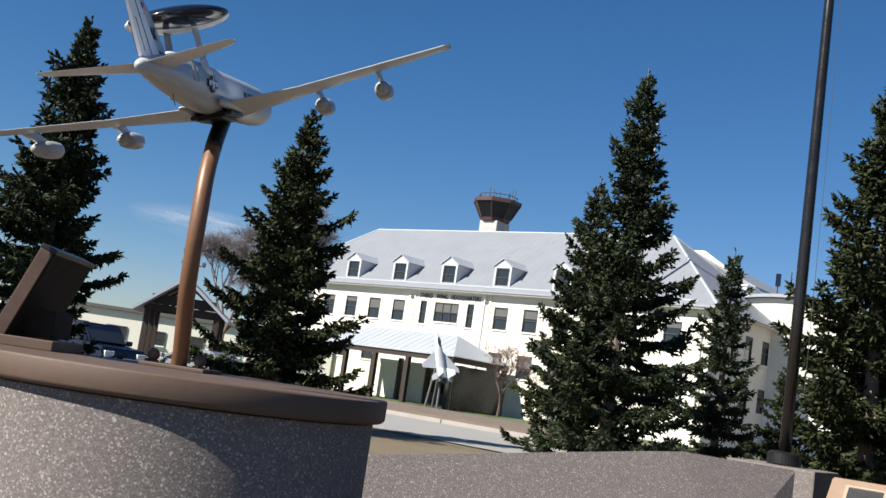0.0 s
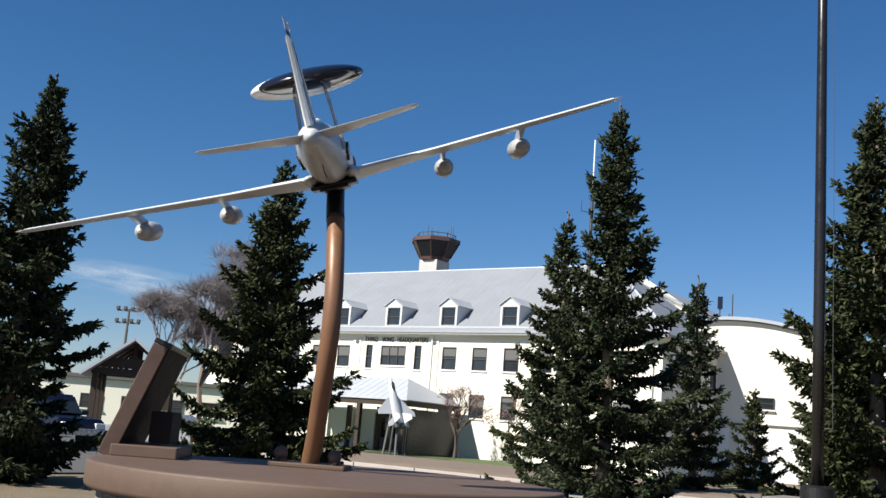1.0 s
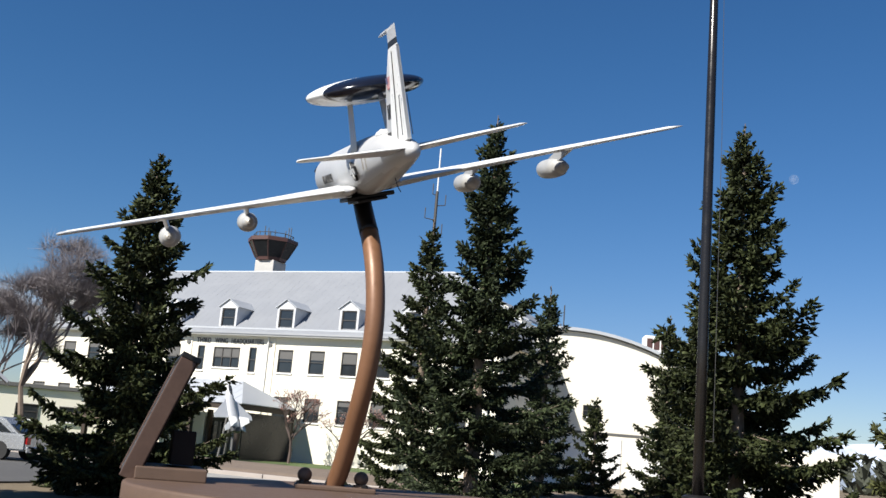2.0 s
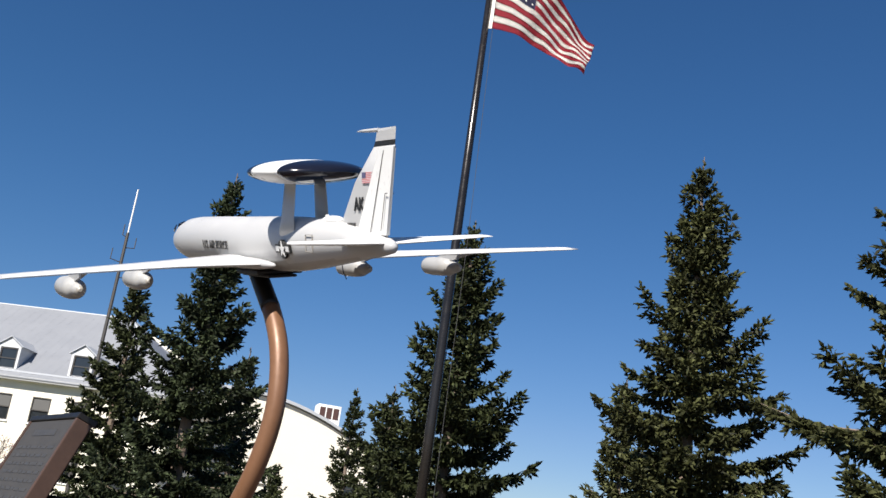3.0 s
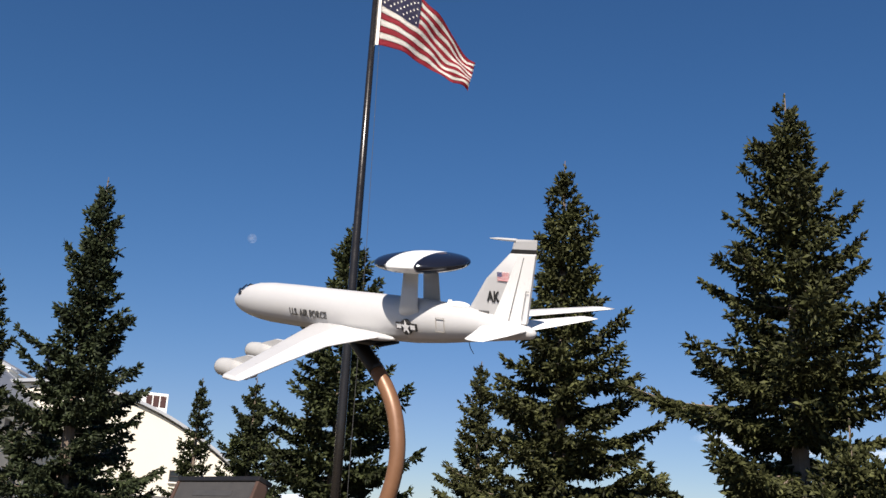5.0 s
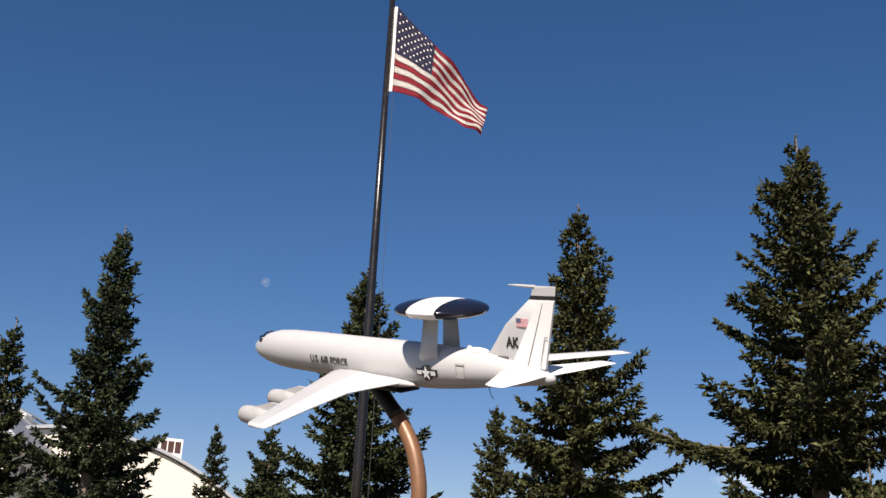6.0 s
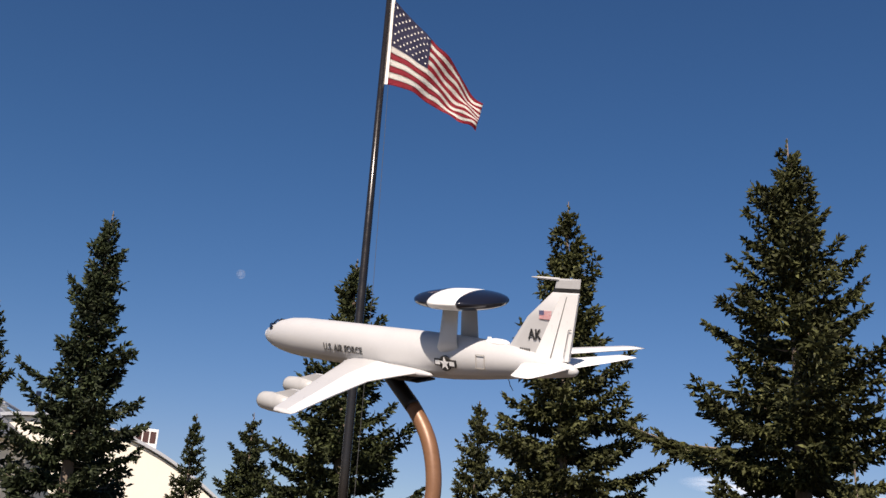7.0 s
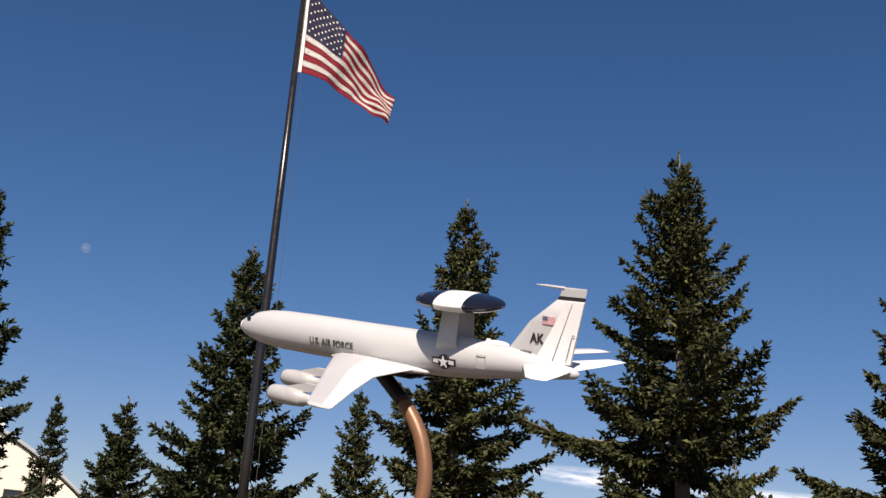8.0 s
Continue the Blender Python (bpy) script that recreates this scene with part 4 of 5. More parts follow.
def spruce(x, y, height, radius, seed, mat, clear=0.3, dense=1.0, label="tall green spruce with drooping branches", ragged=1.0):
    """Whorls of uneven boughs; each carries two ranks of side twigs set with brush-like shoots. Short boughs fill the heart."""
    rng = np.random.default_rng(seed)
    t = thing("spruce_tree", pose(x, y, 0), label, "tree", "spruces round the plaza")
    bm = bmesh.new()
    tube(bm, [(0, 0, (height + 0.05) * k / 8) for k in range(9)], [0.019 * height * (1 - k / 8) ** 0.9 + 0.009 for k in range(9)], 10)
    part("trunk", bm, M_BARK, t, "grey-brown bark trunk")
    limbs = bmesh.new()
    base, way, length = [], [], []
    up = np.array([0, 0, 1.0])
    lopsided = rng.random() * 6.28

    def put(p, d, ln):
        base.append(p)
        way.append(unit(d))
        length.append(ln)

    def bough(z, a, L, f, sparse):
        rise = 0.62 * f ** 1.5 - 0.20 * (1 - f) + rng.normal() * 0.10
        hook = 0.10 + 0.16 * rng.random()
        out = np.array([math.cos(a), math.sin(a), 0.0])
        side = np.array([-math.sin(a), math.cos(a), 0.0])
        bend = rng.normal() * 0.10
        root = np.array([0, 0, z])

        def curve(q):
            return root + out * (L * q)[:, None] + up * (L * (rise * q - 0.26 * q * (1 - q) * (1 - f) + hook * q ** 3))[:, None] + side * (bend * L * q * q)[:, None]
        n = max(3, int(L / (0.105 * sparse)))
        u = (np.arange(n) + 0.3 + 0.6 * rng.random(n)) / n
        p = curve(u)
        ahead = unit(curve(u + 0.04) - p)
        c = curve(np.array([0, 0.35, 0.7, 1.0]))
        r0 = 0.006 + 0.010 * L
        tube(limbs, [Vector(q) for q in c], [r0, r0 * 0.7, r0 * 0.45, 0.004], 4)
        slim = min(1.0, 0.35 + (height - z) / 2.2)
        # shoots along the bough itself, thickest toward the tip
        for _ in range(2):
            put(p, ahead * 0.9 + rng.normal(size=(n, 3)) * 0.28 + up * 0.12, (0.13 + 0.10 * rng.random(n)) * slim)
        put(c[-1:], curve(np.array([1.02])) - c[-1:], np.array([0.20 * slim]))
        # side twigs in two ranks
        for sgn in (-1, 1):
            tw = (0.14 + 0.46 * L * (1 - u) * (0.35 + u)) * (0.55 + 0.75 * rng.random(n)) * slim
            tw = np.minimum(tw, 0.9)
            d = unit(ahead * 0.75 + sgn * side * 0.8 + up * (rng.normal(size=(n, 1)) * 0.14 - 0.10))
            on = u > 0.10 + 0.12 * rng.random(n)
            m = np.maximum(1, np.ceil(tw / 0.15)).astype(int)
            for q in range(int(m.max())):
                w = on & (m > q)
                k = int(w.sum())
                if not k:
                    continue
                at = p[w] + d[w] * (tw[w] * q / m[w])[:, None] - up * (0.10 * (tw[w] * q / m[w]) ** 1.3)[:, None]
                ln = (0.15 + 0.09 * rng.random(k)) * slim
                put(at, d[w] + rng.normal(size=(k, 3)) * 0.22 - up * 0.05 * q, ln * 1.1)
                put(at, d[w] * 0.7 + np.cross(d[w], up) * rng.choice((-0.7, 0.7), (k, 1)) + rng.normal(size=(k, 3)) * 0.25 - up * 0.22, ln)
                hang = rng.random(k) < 0.55
                put(at[hang], d[w][hang] * 0.45 - up * 0.75 + rng.normal(size=(int(hang.sum()), 3)) * 0.3, ln[hang])

    z = clear
    while z < height - 0.40:
        f = z / height
        prof = (1 - f) ** 1.08 * (0.80 + 0.20 * min(1, (f + 0.04) / 0.14))
        count = max(4, int(round((6.6 - 2.0 * f) * dense)))
        turn = rng.random() * 6.28
        whorl = 1 + ragged * 0.30 * (rng.random() - 0.5)
        for b in range(count):
            a = turn + 6.283 * b / count + rng.normal() * 0.28
            reach = 0.48 + 0.42 * rng.random()
            if rng.random() < 0.30 * ragged:
                reach = 0.92 + 0.20 * rng.random()
            L = radius * prof * whorl * reach * (1 + 0.12 * math.sin(a + lopsided)) * (1 + 0.24 * ragged * noise.noise((1.8 * math.cos(a) + seed, 1.8 * math.sin(a), 0.9 * z))) + 0.10
            bough(z + rng.normal() * 0.08, a, L, f, 1.0)
        for b in range(count // 2):
            a = rng.random() * 6.28
            bough(z + 0.3 * rng.random(), a, radius * prof * (0.34 + 0.24 * rng.random()) + 0.06, f, 1.25)
        z += (0.57 - 0.26 * f) / dense * (0.75 + 0.5 * rng.random()) * (height / 9.5) ** 0.5
    # leader and the small upright shoots round it
    k = 6
    put(np.stack([np.zeros(k), np.zeros(k), height - 0.66 + 0.11 * np.arange(k)], 1), np.stack([rng.normal(size=k) * 0.35, rng.normal(size=k) * 0.35, np.ones(k)], 1), np.full(k, 0.15))
    k = 12
    ang, rr = rng.random(k) * 6.28, 0.03 + 0.20 * rng.random(k)
    put(np.stack([rr * np.cos(ang), rr * np.sin(ang), height - 0.62 - 0.5 * rr + 0.06 * rng.normal(size=k)], 1), np.stack([0.5 * np.cos(ang), 0.5 * np.sin(ang), np.full(k, 0.9)], 1), np.full(k, 0.17))
    tagged(part("branchwood", limbs, M_BARK, t), kind="stuff")
    base, way, length = np.concatenate(base), np.concatenate(way), np.concatenate(length)
    me = triangles("crown", np.concatenate([shoots(base, way, length, rng, 0.038), blades(base, way, length, rng, 1, 0.075, 0.03)]))
    me.materials.append(mat)
    ob = new("crown", me)
    ob.parent = t
    tagged(ob, "", "", "", "stuff")
    return t


SPRUCES = (
    (-8.25, 13.1, 8.4, 2.3, 1, M_NEEDLE_BLUE, 1.2), (-4.05, 17.3, 7.95, 2.7, 2, M_NEEDLE, 1.15), (4.47, 19.3, 10.7, 3.1, 3, M_NEEDLE_BLUE, 1.1),
    (3.75, 25.7, 9.1, 2.7, 4, M_NEEDLE, 1.0), (9.2, 30.9, 8.15, 2.2, 5, M_NEEDLE_BLUE, 0.95), (9.65, 14.9, 9.75, 3.0, 6, M_NEEDLE, 1.15),
    (13.0, 25.5, 7.0, 2.5, 7, M_NEEDLE, 1.05), (13.45, 10.8, 11.5, 3.8, 8, M_NEEDLE_OLIVE, 1.12), (14.9, 5.15, 12.1, 4.9, 9, M_NEEDLE_OLIVE, 1.12),
    (18.5, 19.6, 7.8, 2.4, 10, M_NEEDLE_OLIVE, 1.0), (16.5, 37.2, 8.5, 2.0, 12, M_NEEDLE, 0.9), (16.2, 0.2, 8.4, 4.0, 13, M_NEEDLE_OLIVE, 1.0),
    (12.4, 34.6, 4.3, 1.5, 14, M_NEEDLE, 0.9), (12.9, 2.9, 4.2, 2.4, 16, M_NEEDLE_OLIVE, 0.95),
)
for x, y, h, r, seed, mat, dense in SPRUCES:
    spruce(x, y, h, r, seed, mat, 0.25, dense, "tall green spruce with drooping branches" if h > 7 else "young green spruce with pointed top")


def bare_tree(x, y, height, spread, seed, label, mat, buds, category="tree"):
    rng = random.Random(seed)
    t = thing("bare_tree", pose(x, y, 0), label, category)
    trunk, twigs, bud = bmesh.new(), bmesh.new(), bmesh.new()
    tips = []

    def grow(p, d, ln, r, depth):
        q = p + d * ln * 0.5 + Vector((rng.gauss(0, 0.04), rng.gauss(0, 0.04), 0.02)) * ln
        e = p + d * ln
        tube(trunk if depth < 2 else twigs, [p, q, e], [r, r * 0.85, r * 0.68], 6 if depth < 2 else 3)
        if depth == (5 if buds else 6):
            tips.append((tuple(e), tuple(d)))
            for _ in range(buds):
                c = p.lerp(e, rng.random()) + Vector((rng.gauss(0, 0.05), rng.gauss(0, 0.05), rng.gauss(0, 0.05))) * height / 4
                a = [c + Vector((rng.gauss(0, 1), rng.gauss(0, 1), rng.gauss(0, 1))) * 0.022 * height / 4 for _ in range(3)]
                bud.faces.new([bud.verts.new(v) for v in a])
            return
        for k in range(4 if not depth or (depth > 3 and not buds) else 3):
            n = (d + Vector((rng.gauss(0, 1), rng.gauss(0, 1), rng.gauss(0.1, 0.6))) * spread).normalized()
            n = (n + Vector((0, 0, 0.18))).normalized()
            grow(e, n, ln * (0.62 + 0.25 * rng.random()) * (1.0 if buds else 0.92), r * 0.62, depth + 1)
    grow(Vector((0, 0, 0)), Vector((0, 0, 1)), height * 0.25, height * (0.021 if buds else 0.015), 0)
    if not buds:
        # haze of fine twigs at the ends
        ends = np.array([e for e, _ in tips for _ in range(5)])
        r = np.random.default_rng(seed)
        ways = unit(np.array([d for _, d in tips for _ in range(5)]) + r.normal(size=ends.shape) * 0.55)
        me = triangles("twig_haze", blades(ends, ways, np.full(len(ends), 0.25), r, 2, 0.75, 0.017, 0.45))
        me.materials.append(mat)
        ob = new("twig_haze", me)
        ob.parent = t
        tagged(ob, "", "", "", "stuff")
    part("trunk", trunk, mat if buds else M_BARK, t)
    tagged(part("twig_mass", twigs, mat, t), kind="stuff")
    if buds:
        tagged(part("buds", bud, M_BUD, t, "reddish buds on the twigs"), kind="stuff")
    else:
        bud.free()


p1, p2 = hq(1.3, 4.0), hq(5.4, 4.0)
bare_tree(p1.x, p1.y, 5.7, 0.75, 21, "small ornamental tree with reddish buds before the wall", M_TWIG_DARK, 5)
bare_tree(p2.x, p2.y, 5.5, 0.75, 22, "small ornamental tree with reddish buds before the wall", M_TWIG_DARK, 5)
bare_tree(-14.5, 50.0, 12.3, 0.36, 23, "tall leafless birch with fine grey twigs", M_TWIG, 0)
bare_tree(-16.6, 51.5, 10.8, 0.36, 24, "tall leafless birch with fine grey twigs", M_TWIG, 0)

# Dark far woods along the horizon.
rng = np.random.default_rng(40)
n = 2600
az = np.radians(rng.uniform(-60, 110, n))
dist = rng.uniform(230, 380, n)
base = np.stack([np.sin(az) * dist, np.cos(az) * dist, rng.uniform(-2.0, 5.0, n)], 1)
me = triangles("far_woods", blades(base, np.tile([0, 0, 1.0], (n, 1)), np.full(n, 3.0), rng, 6, 3.0, 2.2))
me.materials.append(M_PALM)
tagged(new("far_woods", me), "dark distant belt of woods below the mountains", "woods", "", "stuff")


# ---------------------------------------------------------------- memorial
PC = Vector((0.23, -0.6, 0))
TOP = 1.25
ped = thing("memorial_pedestal", pose(PC.x, PC.y, 0.03), "round aggregate-concrete pedestal with overhanging brown cap", "pedestal")
bm = bmesh.new()
lathe(bm, [(0.0, 0.0), (1.39, 0.0), (1.40, 0.01), (1.40, 0.02), (1.40, 1.04), (1.40, 1.05), (1.39, 1.05), (0.0, 1.05)], 128)
part("drum", bm, M_CONC, ped, "exposed-aggregate concrete drum", smooth=True)
bm = bmesh.new()
lathe(bm, [(0.0, 1.052), (1.455, 1.06), (1.475, 1.075), (1.48, 1.09), (1.48, 1.205), (1.476, 1.214), (1.468, 1.219), (1.455, 1.22), (1.44, 1.22), (0.0, 1.22)], 128)
part("cap", bm, M_CAP, ped, "smooth brown cap slab", smooth=True)

# Plaza wall: a thick block with a leaning face, rising from behind the pedestal to the flagpole.
def plaza_wall():
    face = [(0.3, 3.4, 0.46), (2.3, 4.75, 0.72), (4.4, 6.16, 0.995), (4.71, 6.37, 1.025), (5.0, 6.57, 1.018), (6.47, 7.56, 0.965)]
    foot = [(x + 0.42 * z, y - 0.62 * z) for x, y, z in face[:-1]] + [(6.3, 6.86)]
    back = [(x - 0.22, y + 0.33, z - 0.05) for x, y, z in face[:-1]] + [(6.56, 7.95, 0.93)]
    bm = bmesh.new()
    loft(bm, [[Vector((*q, 0.0)), Vector(p), Vector(b), Vector((b[0], b[1], 0.0))] for p, q, b in zip(face, foot, back)])
    bmesh.ops.bevel(bm, geom=[e for e in bm.edges if all(v.co.z > 0.3 for v in e.verts)], offset=0.02, segments=2, affect="EDGES")
    single("plaza_wall", bm, M_CONC, Matrix(), "low exposed-aggregate concrete wall rising toward the flagpole", "wall", kind="structure")

    bm = bmesh.new()
    add_box(bm, (-0.75, -0.75, 0.0), (0.75, 0.75, 0.90), 0.03)
    single("flagpole_plinth", bm, M_CONC, pose(7.04, 10.75, 0.03, 0, 0, -30), "square exposed-aggregate concrete plinth under the flagpole", "plinth", kind="structure")


plaza_wall()


# Low plaque stand at the end of the wall: a tilted tan slab with framed dark plates.
def plaque_stand():
    lp = thing("plaque_stand", pose(8.35, 8.35, 0.03, 0, 0, -24), "low tan stone stand with framed dark plaques beside the wall", "plaque stand")
    bm = bmesh.new()
    prism(bm, [(-0.75, 0), (0.45, 0), (0.45, 0.88), (0.30, 0.88), (-0.62, 0.30)], 2.3, frame_of((-1.15, 0, 0), (0, 1, 0), (0, 0, 1)))
    bmesh.ops.bevel(bm, geom=list(bm.edges), offset=0.02, segments=2, affect="EDGES")
    part("stand", bm, material("tan_stone", (0.30, 0.20, 0.135), 0.7, spread=0.15), lp)
    for x in (-0.62, 0.12, 0.82):
        m = pose(x, -0.165, 0.588, 32.2)
        rim = bmesh.new()
        for lo, hi in (((-0.30, -0.36, 0), (0.30, -0.31, 0.03)), ((-0.30, 0.31, 0), (0.30, 0.36, 0.03)), ((-0.30, -0.309, 0), (-0.25, 0.309, 0.03)), ((0.25, -0.309, 0), (0.30, 0.309, 0.03))):
            add_box(rim, lo, hi, 0.004, 0, m)
        f = part("plaque_frame", rim, material("pale_rim", (0.42, 0.31, 0.22), 0.6, spread=0.1), lp, "pale tan rim")
        plate = part("plate", box((-0.249, -0.309, 0), (0.249, 0.309, 0.016), 0, m), M_PLATE, f, "dark bronze plate")
        bm = bmesh.new()
        for k in range(7):
            w = 0.10 + 0.08 * ((k * 5) % 3)
            add_box(bm, (-w, 0.20 - 0.07 * k, 0.016), (w, 0.225 - 0.07 * k, 0.019), 0, 0, m)
        part("raised_text", bm, M_PLATETXT, f)


plaque_stand()

# Flagpole.
fx, fy = 7.04, 10.75
fp = thing("flagpole", pose(fx, fy, 0.93), "tall dark bronze flagpole on a round collar", "flagpole")
bm = bmesh.new()
tube(bm, [(0, 0, 0.0), (0, 0, 3.0), (0, 0, 8.0), (0, 0, 14.6)], [0.105, 0.102, 0.088, 0.062], 24)
part("shaft", bm, M_FLAGPOLE, fp, smooth=True)
bm = bmesh.new()
lathe(bm, [(0.0, 0.0), (0.28, 0.0), (0.29, 0.03), (0.28, 0.2), (0.22, 0.235), (0.0, 0.24)], 32)
part("collar", bm, M_DARKM, fp, "dark round base collar")
bm = bmesh.new()
tube(bm, [(0.20, -0.13, 1.2), (0.19, -0.13, 7.0), (0.11, -0.07, 13.9)], 0.005, 5)
part("halyard", bm, M_INKGREY, fp, "thin halyard line")
bm = bmesh.new()
tube(bm, [(0.08, -0.05, 1.2), (0.21, -0.14, 1.2), (0.21, -0.14, 1.3)], 0.015, 6)
part("cleat", bm, M_DARKM, fp)


# Flag, hanging on the pole and blown out.
def flag():
    t = thing("national_flag", pose(fx, fy, 0), "red, white and blue striped flag blown from the pole", "flag")
    e, n = Vector((0.80, -0.60, 0)), Vector((0.60, 0.80, 0))
    NU, NV = 60, 52

    def at(u, v, lift=0.0):
        top, bot = 14.82 - 2.3 * u - 0.22 * u * u, 12.55 - 0.38 * u - 0.75 * u * u
        h = 0.14 + 2.25 * u - 0.15 * u * v
        w = (0.20 * u + 0.03) * math.sin(8.5 * u + 3.0 * v + 0.4) + 0.09 * u * math.sin(17 * u - 6 * v) + 0.04 * u * math.sin(29 * u + 9 * v)
        return e * h + n * (w + lift) + Vector((0, 0, top + (bot - top) * v + 0.03 * u * math.sin(11 * u + 3 * v)))
    canton_u, canton_v = 0.42, 7 / 13
    for name, mat, pick in (("red_stripes", M_FLAGR, lambda i, j: int(j / 4) % 2 == 0), ("white_stripes", M_FLAGW, lambda i, j: int(j / 4) % 2 == 1), ("canton", M_FLAGB, None)):
        bm = bmesh.new()
        cache = {}

        def vert(i, j, k):
            if (i, j, k) not in cache:
                cache[i, j, k] = bm.verts.new(at(i / NU, j / NV, k))
            return cache[i, j, k]
        for i in range(NU):
            for j in range(NV):
                inside = (i + 0.5) / NU < canton_u and (j + 0.5) / NV < canton_v
                if (pick is None) == inside and (pick is None or pick(i, j)):
                    bm.faces.new([vert(*q) for q in ((i, j, 0.0), (i + 1, j, 0.0), (i + 1, j + 1, 0.0), (i, j + 1, 0.0))])
        bmesh.ops.solidify(bm, geom=bm.faces[:], thickness=0.006)
        part(name, bm, mat, t, smooth=True)
    bm = bmesh.new()
    for row in range(9):
        for col in range(6 if row % 2 == 0 else 5):
            cu = canton_u * (2 * col + 1 + row % 2) / 12
            cv = canton_v * (row + 1) / 10
            for lift in (-0.012, 0.012):
                ring = []
                for x, y in star_outline(1.0):
                    ring.append(bm.verts.new(at(cu + 0.012 * x, cv - 0.0175 * y, lift)))
                bm.faces.new(ring)
    tagged(part("stars", bm, M_FLAGW, t, "rows of white stars"), kind="stuff")
    bm = bmesh.new()
    loft(bm, [[at(0, v) + o for o in (-e * 0.07 - n * 0.006, -e * 0.07 + n * 0.006, e * 0.005 + n * 0.008, e * 0.005 - n * 0.008)] for v in [k / 12 for k in range(13)]])
    part("heading", bm, M_FLAGW, t, "white canvas heading")


flag()

# ---------------------------------------------------------------- aircraft model on its pole
F_ = Vector((-0.1023, 0.9744, 0.2000))
R_ = Vector((0.9523, 0.0378, 0.3027))
TAIL = Vector((0.145, -1.999, 3.033))
PLANE = frame_of(TAIL, R_, F_)

pole = thing("curved_pole", pose(0, -0.05, TOP), "curved copper-brown steel pole rising from a base plate", "pole")
bow = [(0.0, -0.02, 0.0), (0.015, -0.14, 0.14), (0.03, -0.31, 0.36), (0.045, -0.49, 0.62), (0.055, -0.59, 0.90), (0.055, -0.60, 1.15), (0.045, -0.53, 1.41), (0.03, -0.38, 1.63), (0.015, -0.22, 1.79), (0.0, -0.02, 1.97)]


def smooth_line(pts, n):
    """A Catmull-Rom line through points."""
    out = []
    P = [Vector(p) for p in pts]
    P = [P[0] * 2 - P[1]] + P + [P[-1] * 2 - P[-2]]
    for i in range(1, len(P) - 2):
        for k in range(n):
            t = k / n
            a, b, c, d = P[i - 1], P[i], P[i + 1], P[i + 2]
            out.append(0.5 * ((2 * b) + (c - a) * t + (2 * a - 5 * b + 4 * c - d) * t * t + (3 * b - a - 3 * c + d) * t ** 3))
    return out + [P[-2]]


line = smooth_line([(2.4 * x, 0.85 * y, z) for x, y, z in bow], 6)
cut = int(len(line) * 0.80)
bm = bmesh.new()
tube(bm, line[: cut + 1], 0.062, 24)
part("pipe", bm, M_BRONZE, pole, "copper-brown painted pipe", smooth=True)
bm = bmesh.new()
tube(bm, line[cut:], 0.064, 24)
part("sleeve", bm, M_DARKM, pole, "black upper sleeve", smooth=True)
part("base_plate", box((-0.25, -0.22, 0.0), (0.27, 0.22, 0.03), 0.008), M_CAP, pole, "brown steel base plate")
for x, y in ((-0.2, -0.16), (0.2, -0.16), (0.2, 0.16), (-0.2, 0.16)):
    bm = bmesh.new()
    lathe(bm, [(0, 0.03), (0.02, 0.03), (0.02, 0.05), (0, 0.055)], 6, 0, (x, y, 0))
    part("bolt", bm, M_DARKM, pole)
for x in (-0.17, 0.2):
    s = thing("spotlight", pose(x - 0.02, -0.12, TOP + 0.03), "small round brown spotlight beside the pole", "spotlight", "spotlights at the pole")
    bm = bmesh.new()
    lathe(bm, [(0.0, 0.0), (0.05, 0.0), (0.05, 0.015), (0.015, 0.02), (0.015, 0.05), (0.0, 0.05)], 16)
    part("foot", bm, M_CAP, s)
    bm = bmesh.new()
    bmesh.ops.create_uvsphere(bm, u_segments=18, v_segments=10, radius=0.048, matrix=pose(0, 0, 0.055))
    part("housing", bm, M_CAP, s, smooth=True)



def airfoil(chord, thick, n=9):
    """Closed section along -y from the leading edge at 0."""
    up, dn = [], []
    for k in range(n + 1):
        u = (1 - math.cos(math.pi * k / n)) / 2
        t = 5 * thick * (0.2969 * math.sqrt(u) - 0.126 * u - 0.3516 * u * u + 0.2843 * u ** 3 - 0.1015 * u ** 4) * chord
        up.append((-u * chord, t * 1.05 + 0.0005))
        dn.append((-u * chord, -t * 0.85 - 0.0005))
    return up + dn[-2:0:-1]


def lifting(parent, name, stations, mat, thick=0.11, label=""):
    """A wing or tailplane from stations x, y of the leading edge, z, chord."""
    bm = bmesh.new()
    loft(bm, [[Vector((x, y + a, z + b)) for a, b in airfoil(c, thick)] for x, y, z, c in stations])
    return part(name, bm, mat, parent, label, smooth=True)


